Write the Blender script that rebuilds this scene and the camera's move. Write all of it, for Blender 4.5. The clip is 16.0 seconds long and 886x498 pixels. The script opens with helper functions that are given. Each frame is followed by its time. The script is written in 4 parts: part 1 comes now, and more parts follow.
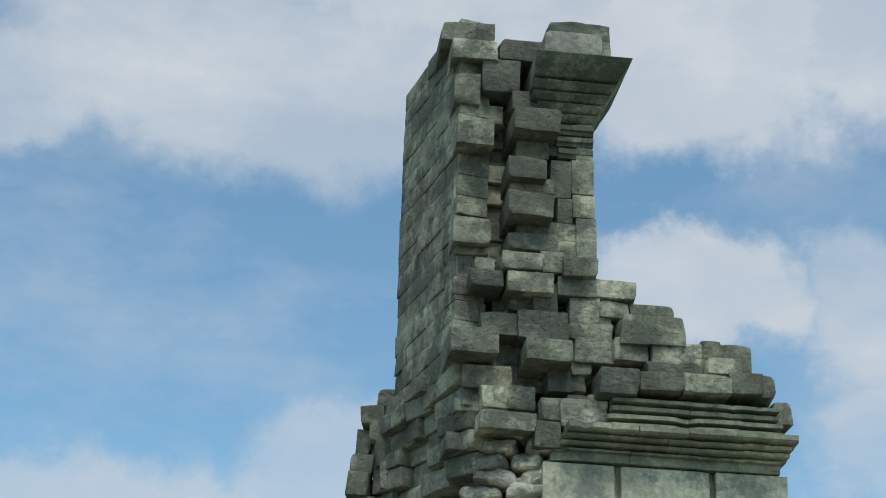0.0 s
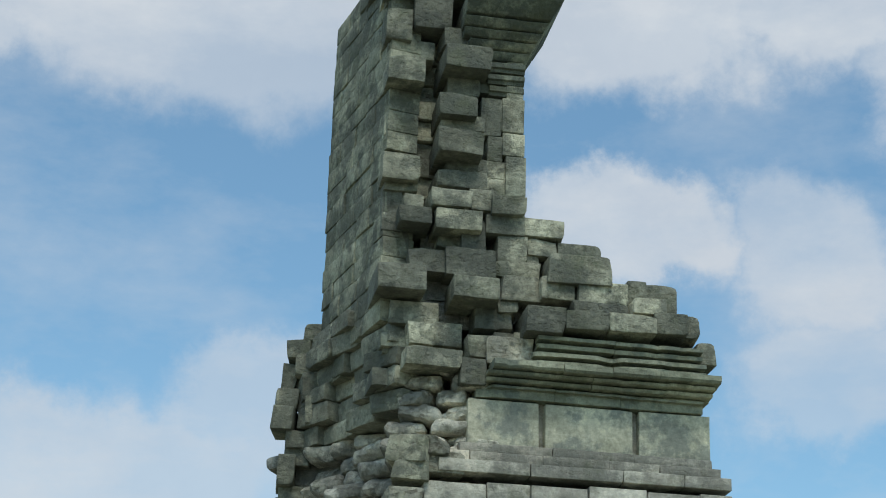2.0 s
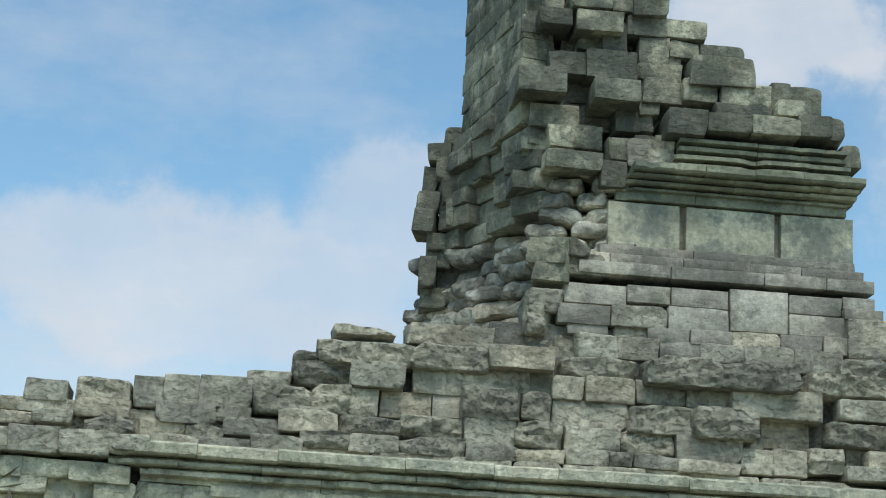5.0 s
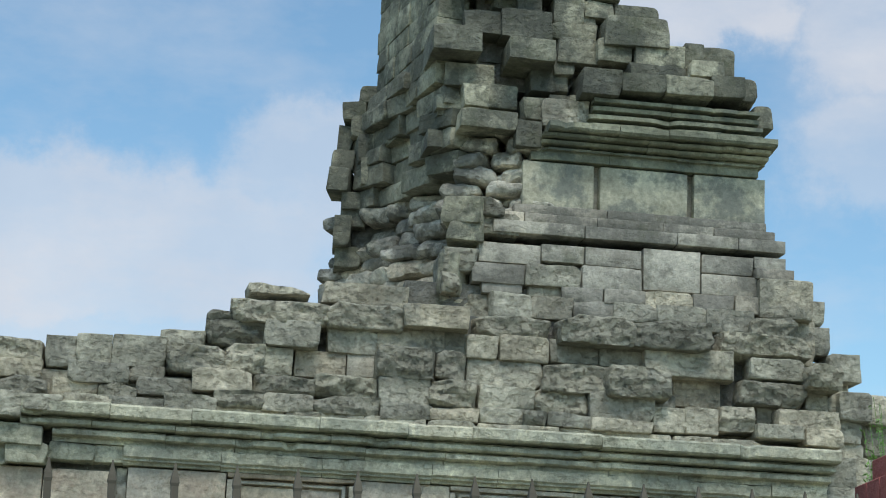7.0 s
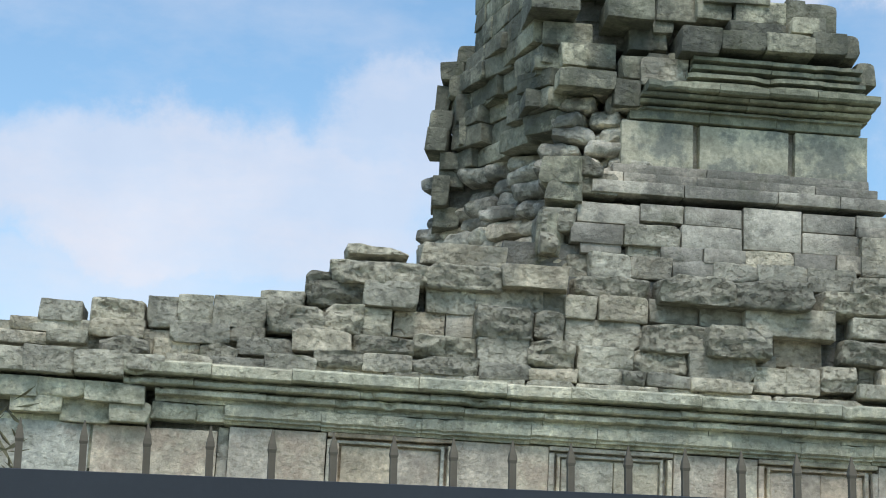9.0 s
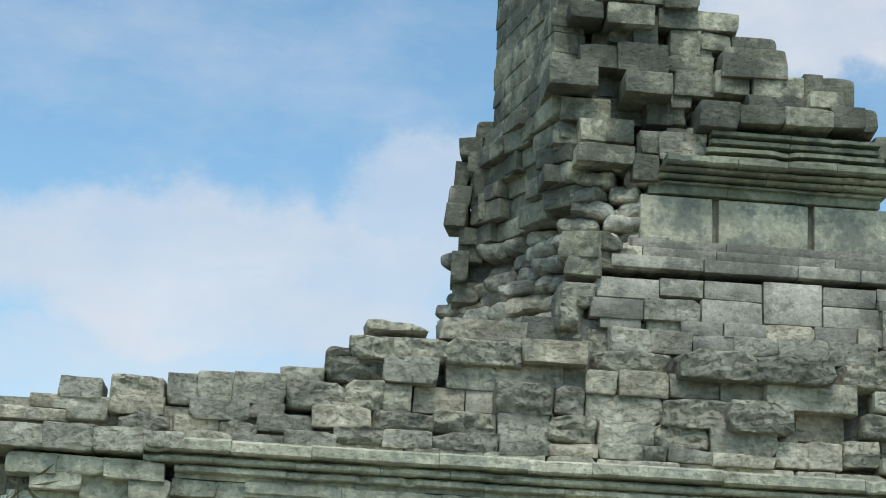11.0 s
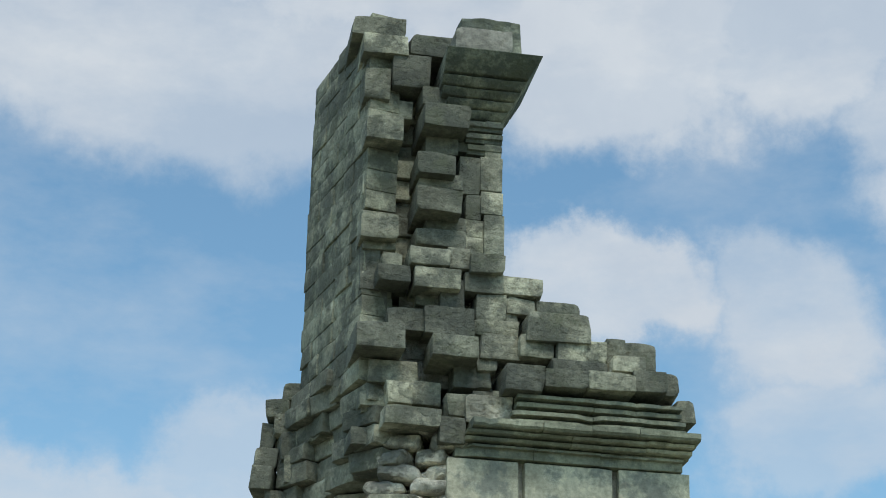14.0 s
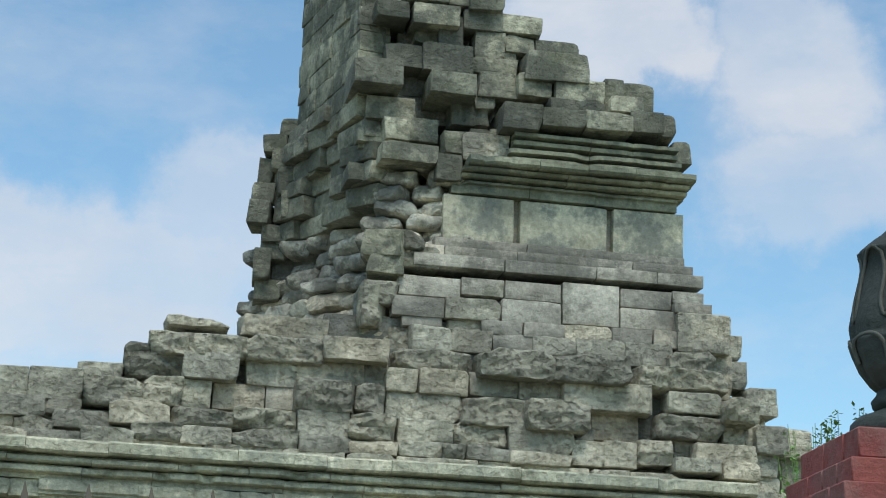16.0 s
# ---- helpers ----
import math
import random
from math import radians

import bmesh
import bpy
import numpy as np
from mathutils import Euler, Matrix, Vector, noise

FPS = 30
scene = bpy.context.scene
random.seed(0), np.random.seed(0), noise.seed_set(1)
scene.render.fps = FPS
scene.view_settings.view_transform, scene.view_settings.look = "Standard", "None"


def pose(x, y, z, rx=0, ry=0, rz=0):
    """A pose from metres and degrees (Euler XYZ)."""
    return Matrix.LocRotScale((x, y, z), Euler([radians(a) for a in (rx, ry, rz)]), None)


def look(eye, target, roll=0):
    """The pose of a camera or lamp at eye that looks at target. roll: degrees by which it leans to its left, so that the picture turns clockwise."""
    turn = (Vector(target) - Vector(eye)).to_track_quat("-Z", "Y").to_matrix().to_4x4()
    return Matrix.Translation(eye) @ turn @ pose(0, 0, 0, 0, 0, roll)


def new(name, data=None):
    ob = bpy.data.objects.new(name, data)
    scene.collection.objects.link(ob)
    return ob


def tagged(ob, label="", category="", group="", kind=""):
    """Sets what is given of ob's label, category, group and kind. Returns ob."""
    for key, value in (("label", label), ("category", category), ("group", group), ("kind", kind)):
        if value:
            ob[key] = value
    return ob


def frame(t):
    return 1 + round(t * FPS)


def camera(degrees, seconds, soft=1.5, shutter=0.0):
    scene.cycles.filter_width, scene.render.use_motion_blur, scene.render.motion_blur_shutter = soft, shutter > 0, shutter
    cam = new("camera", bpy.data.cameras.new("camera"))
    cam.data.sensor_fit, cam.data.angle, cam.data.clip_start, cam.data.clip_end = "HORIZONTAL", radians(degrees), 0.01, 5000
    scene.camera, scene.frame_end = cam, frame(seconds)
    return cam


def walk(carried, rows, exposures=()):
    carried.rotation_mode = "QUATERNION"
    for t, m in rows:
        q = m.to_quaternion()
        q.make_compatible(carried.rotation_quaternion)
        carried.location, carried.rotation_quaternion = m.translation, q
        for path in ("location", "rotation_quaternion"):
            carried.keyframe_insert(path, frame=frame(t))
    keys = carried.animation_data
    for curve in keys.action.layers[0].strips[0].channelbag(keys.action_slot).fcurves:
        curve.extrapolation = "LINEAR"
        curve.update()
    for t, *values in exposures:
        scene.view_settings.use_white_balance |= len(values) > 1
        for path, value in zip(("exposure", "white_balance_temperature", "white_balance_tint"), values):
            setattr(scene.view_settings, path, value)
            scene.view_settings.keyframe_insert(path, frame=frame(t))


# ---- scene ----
cam = camera(26.73, 16.0, soft=1.0)
TURN, EYE = -4.0, 1.6
ROWS = [
    (0, -0.0090, 0.0046, -2.985, 24.006, -1.614),
    (0.5, -0.0076, 0.0067, -3.794, 23.521, -1.897),
    (1, -0.0049, 0.0087, -4.148, 24.091, -2.061),
    (1.5, -0.0030, 0.0108, -4.807, 23.045, -1.720),
    (2, -0.0033, 0.0161, -5.406, 22.078, -1.706),
    (2.5, -0.0045, 0.0117, -5.534, 20.565, -2.258),
    (3, -0.0081, 0.0037, -5.294, 19.417, -2.530),
    (3.5, -0.0112, -0.0099, -4.068, 18.459, -3.197),
    (4, -0.0111, -0.0189, -2.816, 17.559, -3.200),
    (4.2, -0.0090, -0.0192, -2.138, 17.155, -3.057),
    (6.3, -0.0080, -0.0152, -0.840, 15.105, -3.041),
    (6.5, -0.0076, -0.0141, -1.955, 15.060, -2.837),
    (7, -0.0063, -0.0163, -3.902, 14.828, -2.402),
    (7.5, -0.0026, -0.0146, -6.273, 14.545, -1.971),
    (8, -0.0012, -0.0086, -4.687, 14.367, -2.172),
    (8.5, -0.0010, -0.0036, -2.675, 13.838, -2.585),
    (9, 0.0007, 0.0008, -0.823, 13.410, -2.957),
    (9.2, 0.0024, 0.0041, 0.001, 13.561, -3.032),
    (11.3, 0.0048, 0.0078, -0.132, 16.443, -2.815),
    (11.5, 0.0059, 0.0102, -1.071, 17.083, -2.701),
    (12, 0.0052, 0.0105, -1.394, 18.518, -2.883),
    (12.5, 0.0062, 0.0154, -2.164, 19.949, -2.779),
    (13, 0.0076, 0.0172, -3.127, 21.642, -2.640),
    (13.5, 0.0093, 0.0186, -4.283, 23.153, -1.945),
    (14, 0.0128, 0.0162, -6.010, 23.894, -1.257),
    (14.5, 0.0191, 0.0202, -6.953, 22.537, -1.104),
    (15, 0.0128, 0.0013, -7.453, 20.329, -1.226),
    (15.5, 0.0091, -0.0217, -7.635, 17.954, -1.473),
    (16, 0.0021, -0.0424, -6.374, 16.027, -2.045),
]
walk(cam, [(t, pose(0, 0, EYE, 0, 0, TURN) @ pose(x, 0, z, 0, 0, yaw) @ pose(0, 0, 0, 90 + pitch) @ pose(0, 0, 0, 0, 0, -roll)) for t, x, z, yaw, pitch, roll in ROWS],
     exposures=[(t, e, 6500, k) for t, e, k in ((0.0, 0.31, 2), (2.0, 0.35, 2), (4.0, 0.45, 2), (6.4, 0.45, 6), (7.0, 0.43, 6), (7.5, 0.57, 7), (9.0, 0.64, 10), (11.5, 0.48, 3), (13.0, 0.41, 1), (14.0, 0.38, 2), (15.0, 0.4, 4), (16.0, 0.49, 5))])


# ---- world and sun ----
def direction(az, el):
    """Unit vector: az degrees to the right of +y, el degrees up."""
    a, e = radians(az), radians(el)
    return Vector((math.sin(a) * math.cos(e), math.cos(a) * math.cos(e), math.sin(e)))


SUN_AZ, SUN_EL = 178.0, 60.0
sun = new("sun", bpy.data.lights.new("sun", "SUN"))
sun.data.energy, sun.data.angle, sun.data.color = 1.55, radians(26), (1.0, 0.975, 0.94)
sun.matrix_world = look((0, 0, 30), Vector((0, 0, 30)) - direction(SUN_AZ, SUN_EL))

# cloud banks: azimuth, elevation, half width, half height (degrees), density
CLOUDS = [
    (-2.5, 29.5, 9.5, 4.2, 0.62), (-10.0, 27.5, 3.2, 2.6, 0.55), (13.0, 30.0, 6.8, 3.8, 0.85),
    (4.0, 34.5, 18.0, 4.2, 0.75), (12.2, 22.3, 4.2, 2.2, 0.8),
    (18.5, 21.8, 3.6, 3.2, 0.52), (-6.5, 14.6, 11.0, 3.0, 0.66), (0.8, 16.8, 4.0, 3.2, 0.54), (-3.0, 11.0, 16.0, 2.6, 0.42),
    (20.5, 30.8, 4.4, 3.8, 0.72), (19.0, 17.8, 4.2, 2.8, 0.45), (26.0, 27.0, 5.0, 4.0, 0.6), (-22.0, 24.0, 6.0, 4.0, 0.6)]


def make_world():
    world = bpy.data.worlds.new("sky")
    scene.world = world
    world.use_nodes = True
    nt = world.node_tree
    nt.nodes.clear()
    N, L = nt.nodes.new, nt.links.new

    def math_node(op, a, b, clamp=False):
        n = N("ShaderNodeMath")
        n.operation, n.use_clamp = op, clamp
        for k, v in enumerate((a, b)):
            if hasattr(v, "links"):
                L(v, n.inputs[k])
            else:
                n.inputs[k].default_value = v
        return n.outputs[0]

    def vec_node(op, a, b):
        n = N("ShaderNodeVectorMath")
        n.operation = op
        for k, v in enumerate((a, b)):
            if hasattr(v, "links"):
                L(v, n.inputs[k])
            elif v is not None:
                n.inputs[k].default_value = v
        return n

    turned = N("ShaderNodeVectorRotate")
    turned.rotation_type = "Z_AXIS"
    turned.inputs["Angle"].default_value = radians(2.97)
    L(N("ShaderNodeTexCoord").outputs["Generated"], turned.inputs["Vector"])
    co = turned.outputs["Vector"]
    warp = N("ShaderNodeTexNoise")
    warp.inputs["Scale"].default_value, warp.inputs["Detail"].default_value, warp.inputs["Roughness"].default_value = 9.0, 10.0, 0.63
    L(co, warp.inputs["Vector"])
    shift = vec_node("MULTIPLY_ADD", warp.outputs["Color"], (0.15, 0.15, 0.115))
    shift.inputs[2].default_value = (-0.075, -0.075, -0.0575)
    bent = vec_node("ADD", co, shift.outputs[0]).outputs[0]
    cover = None
    for az, el, w, h, dens in CLOUDS:
        c = direction(az, el)
        d = vec_node("SUBTRACT", bent, tuple(c)).outputs[0]
        d = vec_node("MULTIPLY", d, (57.3 / w, 57.3 / w, 57.3 / h)).outputs[0]
        ln = vec_node("LENGTH", d, None).outputs["Value"]
        m = N("ShaderNodeMapRange")
        m.interpolation_type = "SMOOTHSTEP"
        L(ln, m.inputs["Value"])
        for key, v in (("From Min", 1.02), ("From Max", 0.60), ("To Min", 0.0), ("To Max", dens)):
            m.inputs[key].default_value = v
        cover = m.outputs[0] if cover is None else math_node("MAXIMUM", cover, m.outputs[0])
    wisp = N("ShaderNodeTexNoise")
    wisp.inputs["Scale"].default_value, wisp.inputs["Detail"].default_value, wisp.inputs["Roughness"].default_value = 6.0, 10.0, 0.6
    stretch = vec_node("MULTIPLY", co, (1.0, 1.0, 2.2)).outputs[0]
    L(stretch, wisp.inputs["Vector"])
    mr = N("ShaderNodeMapRange")
    L(wisp.outputs["Fac"], mr.inputs["Value"])
    for key, v in (("From Min", 0.45), ("From Max", 0.8), ("To Min", 0.0), ("To Max", 0.58)):
        mr.inputs[key].default_value = v
    cover = math_node("ADD", cover, mr.outputs[0], True)
    cover = math_node("MULTIPLY", cover, 0.95)
    sky = N("ShaderNodeTexSky")
    sky.sky_type, sky.sun_disc = "NISHITA", False
    sky.sun_elevation, sky.sun_rotation = radians(SUN_EL), radians(SUN_AZ)
    sky.air_density, sky.dust_density, sky.ozone_density = 1.0, 1.15, 1.0
    clear = N("ShaderNodeBackground")
    clear.inputs["Strength"].default_value = 0.13
    hue = vec_node("MULTIPLY", sky.outputs[0], (0.835, 0.995, 1.0)).outputs[0]
    L(hue, clear.inputs["Color"])
    tone = N("ShaderNodeMix")
    tone.data_type = "RGBA"
    L(warp.outputs["Fac"], tone.inputs["Factor"])
    tone.inputs["A"].default_value, tone.inputs["B"].default_value = (0.56, 0.595, 0.71, 1), (0.80, 0.81, 0.88, 1)
    cloud = N("ShaderNodeBackground")
    cloud.inputs["Strength"].default_value = 0.73
    L(tone.outputs["Result"], cloud.inputs["Color"])
    mix = N("ShaderNodeMixShader")
    L(cover, mix.inputs[0])
    L(clear.outputs[0], mix.inputs[1])
    L(cloud.outputs[0], mix.inputs[2])
    L(mix.outputs[0], N("ShaderNodeOutputWorld").inputs[0])


make_world()


# ---- materials ----
def material(name, colours, rough=0.9, bump=0.4, grain=22.0, stain=None, stain_amount=0.5, spread=0.35, moss=0.0, metal=0.0, pits=0.25, beds=0.0, contrast=1.0, flakes=0.5, pit_shade=0.0, chisel=0.0):
    """Weathered surface: colours picked per piece, blotches, fine grain, stains and relief, with shade coloured into
    its pits.
    """
    m = bpy.data.materials.new(name)
    m.use_nodes = True
    nt = m.node_tree
    N, L = nt.nodes.new, nt.links.new
    bsdf = nt.nodes["Principled BSDF"]
    bsdf.inputs["Roughness"].default_value, bsdf.inputs["Metallic"].default_value = rough, metal
    bsdf.inputs["Specular IOR Level"].default_value = 0.25
    pos = N("ShaderNodeNewGeometry").outputs["Position"]
    info = N("ShaderNodeObjectInfo")

    def tex(scale, detail=6.0, roughness=0.6, offset=None, squash=None, swirl=0.0):
        n = N("ShaderNodeTexNoise")
        n.inputs["Distortion"].default_value = swirl
        n.inputs["Scale"].default_value, n.inputs["Detail"].default_value, n.inputs["Roughness"].default_value = scale, detail, roughness
        src = pos
        if squash:
            s = N("ShaderNodeVectorMath")
            s.operation = "MULTIPLY"
            L(src, s.inputs[0])
            s.inputs[1].default_value = squash
            src = s.outputs[0]
        if offset:
            a = N("ShaderNodeVectorMath")
            L(src, a.inputs[0])
            a.inputs[1].default_value = (offset, offset * 0.7, -offset)
            src = a.outputs[0]
        L(src, n.inputs["Vector"])
        return n.outputs["Fac"]

    def ramp(fac, stops):
        r = N("ShaderNodeValToRGB")
        L(fac, r.inputs[0])
        els = r.color_ramp.elements
        while len(els) < len(stops):
            els.new(0.5)
        for e, (p, c) in zip(els, stops):
            e.position, e.color = p, (*c, 1) if len(c) == 3 else c
        return r.outputs["Color"]

    def blend(fac, a, b, kind="MIX"):
        n = N("ShaderNodeMix")
        n.data_type, n.blend_type = "RGBA", kind
        for key, v in (("Factor", fac), ("A", a), ("B", b)):
            if hasattr(v, "links"):
                L(v, n.inputs[key])
            else:
                n.inputs[key].default_value = v if key == "Factor" else (*v, 1)
        return n.outputs["Result"]

    colours = list(colours) * 2 if len(colours) == 1 else colours
    base = ramp(info.outputs["Random"], [(i / max(1, len(colours) - 1), c) for i, c in enumerate(colours)])
    blot = tex(2.6, 6.0, 0.6, squash=(1, 1, 1.0 + beds))
    base = blend(1.0, base, ramp(blot, [(0.36, (1 - spread,) * 3), (0.64, (1 + spread * 0.6,) * 3)]), "MULTIPLY")
    fine = tex(grain, 8.0, 0.66)
    base = blend(1.0, base, ramp(fine, [(0.34, (1 - 0.22 * contrast,) * 3), (0.5, (0.98,) * 3), (0.66, (1 + 0.18 * contrast,) * 3)]), "MULTIPLY")
    if stain:
        s = tex(1.7, 8.0, 0.68, offset=7.3)
        mask = ramp(s, [(0.58 - 0.2 * stain_amount, (0, 0, 0)), (0.645 - 0.18 * stain_amount, (0.78, 0.78, 0.78))])
        base = blend(mask, base, blend(fine, stain, tuple(v * 2.6 for v in stain)))
    if moss:
        s = tex(3.1, 9.0, 0.7, offset=21.0)
        mask = ramp(s, [(0.60 - 0.18 * moss, (0, 0, 0)), (0.72 - 0.16 * moss, (0.7, 0.7, 0.7))])
        base = blend(mask, base, (0.115, 0.12, 0.078))
    light = ramp(tex(9.0, 10.0, 0.74, offset=41.0), [(0.53, (0, 0, 0)), (0.64, (flakes * 0.75, flakes * 0.75, flakes * 0.75))])
    if flakes:
        base = blend(light, base, blend(1.0, base, (1.5, 1.48, 1.44), "MULTIPLY"))
    pit_mask = None
    # dark flecks where the relief sinks: crevice shade put into the colour
    if pit_shade:
        pit_mask = ramp(tex(17.0, 7.0, 0.68, offset=63.0, squash=(1, 1, 1.5)), [(0.34, (0, 0, 0)), (0.47, (1, 1, 1))])
        base = blend(1.0, base, blend(pit_mask, blend(pit_shade, (1, 1, 1), (0.72, 0.72, 0.70)), (1, 1, 1)), "MULTIPLY")
    L(base, bsdf.inputs["Base Color"])
    vor = N("ShaderNodeTexVoronoi")
    vor.inputs["Scale"].default_value = 15.0
    bend = N("ShaderNodeVectorMath")
    bend.operation = "MULTIPLY_ADD"
    wob = N("ShaderNodeTexNoise")
    wob.inputs["Scale"].default_value, wob.inputs["Detail"].default_value = 9.0, 5.0
    L(pos, wob.inputs["Vector"])
    L(wob.outputs["Color"], bend.inputs[0])
    bend.inputs[1].default_value = (0.16, 0.16, 0.12)
    L(pos, bend.inputs[2])
    L(bend.outputs[0], vor.inputs["Vector"])
    hgt = blend(0.5, blend(pits, fine, vor.outputs["Distance"]), tex(11.0, 10.0, 0.66, offset=3.0, squash=(1, 1, 1.4), swirl=chisel))
    if pit_shade:
        hgt = blend(0.35, hgt, pit_mask)
    b = N("ShaderNodeBump")
    b.inputs["Strength"].default_value, b.inputs["Distance"].default_value = bump, 0.1
    L(hgt, b.inputs["Height"])
    L(b.outputs[0], bsdf.inputs["Normal"])
    return m


GREYS = [(0.23, 0.222, 0.192), (0.43, 0.41, 0.34), (0.26, 0.25, 0.215), (0.48, 0.44, 0.35), (0.34, 0.325, 0.275), (0.19, 0.184, 0.16), (0.51, 0.45, 0.35), (0.36, 0.345, 0.29)]
DARK = (0.085, 0.082, 0.069)
DRESSED = material("dressed_stone", [(0.066 + v[0], 0.056 + v[1], 0.042 + v[2]) for v in GREYS], bump=0.4, stain=DARK, stain_amount=0.38, moss=0.25, beds=0.3, pit_shade=0.3)
WORN = material("worn_stone", [(0.108 + v[0] * 0.90, 0.106 + v[1] * 0.875, 0.086 + v[2] * 0.81) for v in GREYS], bump=0.7, stain=(0.15, 0.143, 0.115), stain_amount=0.25, moss=0.18, pits=0.4, grain=20, pit_shade=0.28, chisel=0.8)
ROUGH = material("dark_weathered_stone", [(0.251, 0.238, 0.184), (0.415, 0.386, 0.293), (0.313, 0.294, 0.23), (0.502, 0.459, 0.345), (0.214, 0.205, 0.161), (0.377, 0.354, 0.276)], bump=0.9, stain=(0.14, 0.136, 0.11), stain_amount=0.22, moss=0.22, pits=0.3, grain=20, spread=0.25, flakes=0.5, pit_shade=0.25, chisel=0.8)
LEDGE_STONE = material("pale_mossy_ledge_stone", [(0.476, 0.466, 0.351), (0.586, 0.549, 0.409), (0.52, 0.505, 0.377)], bump=0.6, stain=(0.19, 0.19, 0.15), stain_amount=0.36, moss=0.3, flakes=0.8, pit_shade=0.35)
LICHEN = material("lichen_blackened_stone", [(0.288, 0.28, 0.209), (0.487, 0.463, 0.342), (0.132, 0.133, 0.102), (0.365, 0.351, 0.262), (0.52, 0.492, 0.358), (0.166, 0.164, 0.125), (0.409, 0.388, 0.289), (0.266, 0.262, 0.198)], bump=0.55, stain=(0.055, 0.057, 0.046), stain_amount=0.5, moss=0.4, spread=0.45, flakes=0.45, pit_shade=0.3)
SIDE = material("mottled_side_stone", [(0.299, 0.293, 0.213), (0.374, 0.359, 0.258), (0.337, 0.329, 0.239)], bump=0.5, stain=(0.055, 0.056, 0.044), stain_amount=0.55, moss=0.4, flakes=0.5, pit_shade=0.6)
PANEL = material("panel_stone", [(0.52, 0.487, 0.36), (0.605, 0.555, 0.409), (0.557, 0.521, 0.382)], bump=0.25, stain=(0.11, 0.115, 0.10), stain_amount=0.5, moss=0.2, spread=0.3, flakes=0.6, pit_shade=0.3)
VERY_DARK = material("very_dark_stone", [(0.115, 0.115, 0.09), (0.15, 0.148, 0.115), (0.19, 0.187, 0.145)], bump=0.6, stain=(0.05, 0.051, 0.042), stain_amount=0.45, moss=0.3, flakes=0.5, pit_shade=0.3)
MOULD = material("mossy_moulding_stone", [(0.237, 0.242, 0.175), (0.319, 0.319, 0.228), (0.381, 0.371, 0.266)], bump=0.4, stain=(0.07, 0.078, 0.064), stain_amount=0.45, moss=0.45, pit_shade=0.3)
CAP = material("dark_mossy_capstone", [(0.253, 0.26, 0.192), (0.342, 0.336, 0.239)], bump=0.5, stain=(0.035, 0.04, 0.034), stain_amount=0.75, moss=0.5)
PALE = material("fresh_broken_stone", [(0.486, 0.425, 0.321), (0.607, 0.525, 0.39)], bump=0.7, stain=(0.14, 0.12, 0.09), stain_amount=0.2, moss=0.1, pit_shade=0.5)
RUBBLE = material("rubble_stone", [(0.45, 0.419, 0.351), (0.586, 0.543, 0.438), (0.691, 0.624, 0.488)], bump=0.7, stain=DARK, stain_amount=0.4, moss=0.35, pit_shade=0.5)
BODY = material("body_stone", [(0.504, 0.478, 0.392), (0.63, 0.551, 0.404), (0.566, 0.447, 0.329), (0.525, 0.504, 0.435), (0.65, 0.567, 0.414), (0.472, 0.468, 0.404)], bump=0.5, stain=(0.20, 0.165, 0.13), stain_amount=0.3, moss=0.08, flakes=0.7, pit_shade=0.45)
OCHRE = material("ochre_pier_stone", [(0.607, 0.518, 0.401), (0.65, 0.562, 0.424), (0.545, 0.475, 0.377), (0.629, 0.572, 0.47)], bump=0.5, stain=(0.24, 0.19, 0.145), stain_amount=0.35, moss=0.05, flakes=0.6, pit_shade=0.4)
# core seen through gaps; the shade of the recesses is put into its colour
CORE = material("core_stone_shade_tone", [(0.24, 0.235, 0.205)], bump=0.9, stain=DARK, stain_amount=0.5, moss=0.3)
BRICK = material("red_painted_brick", [(0.28, 0.08, 0.07), (0.32, 0.098, 0.082), (0.25, 0.072, 0.064)], rough=0.8, bump=0.35, grain=40, stain=(0.15, 0.075, 0.065), stain_amount=0.4, spread=0.3, flakes=0.15, contrast=0.5)
PALE_BRICK = material("pale_greyish_red_brick", [(0.36, 0.20, 0.165), (0.40, 0.24, 0.20), (0.33, 0.18, 0.15)], rough=0.85, bump=0.35, grain=40, stain=(0.22, 0.19, 0.16), stain_amount=0.45, spread=0.3, flakes=0.3, contrast=0.6)
FINIAL = material("dark_cast_stone", [(0.06, 0.065, 0.058)], rough=0.65, bump=0.3, grain=45, stain=(0.022, 0.026, 0.022), stain_amount=0.5, spread=0.35, flakes=0.15, contrast=0.5)
# petal rims, a lighter grey than the bud
RIM = material("paler_stone_rim", [(0.105, 0.107, 0.092)], rough=0.8, bump=0.3, grain=45, stain=(0.06, 0.06, 0.05), stain_amount=0.3, spread=0.35, flakes=0, contrast=0.5)
STEEL = material("dull_painted_steel", [(0.125, 0.108, 0.082)], rough=0.85, bump=0.08, grain=60, spread=0.15, contrast=0.3, flakes=0)
RAIL = material("dark_grey_rail_paint", [(0.035, 0.04, 0.048)], rough=0.5, bump=0.04, grain=60, spread=0.1, contrast=0.15, flakes=0)
LEAF = material("green_leaf", [(0.182, 0.338, 0.078), (0.286, 0.442, 0.143)], rough=0.6, bump=0.05, grain=60, spread=0.3, flakes=0, contrast=0.5)
DRY = material("dry_palm_leaf", [(0.20, 0.18, 0.11), (0.13, 0.15, 0.07)], rough=0.8, bump=0.1, grain=60, spread=0.3, flakes=0, contrast=0.5)
EARTH = material("ground_bounce_tone", [(0.24, 0.22, 0.17)], bump=0.6, grain=30, stain=(0.09, 0.11, 0.05), stain_amount=0.5, flakes=0, contrast=0.5)


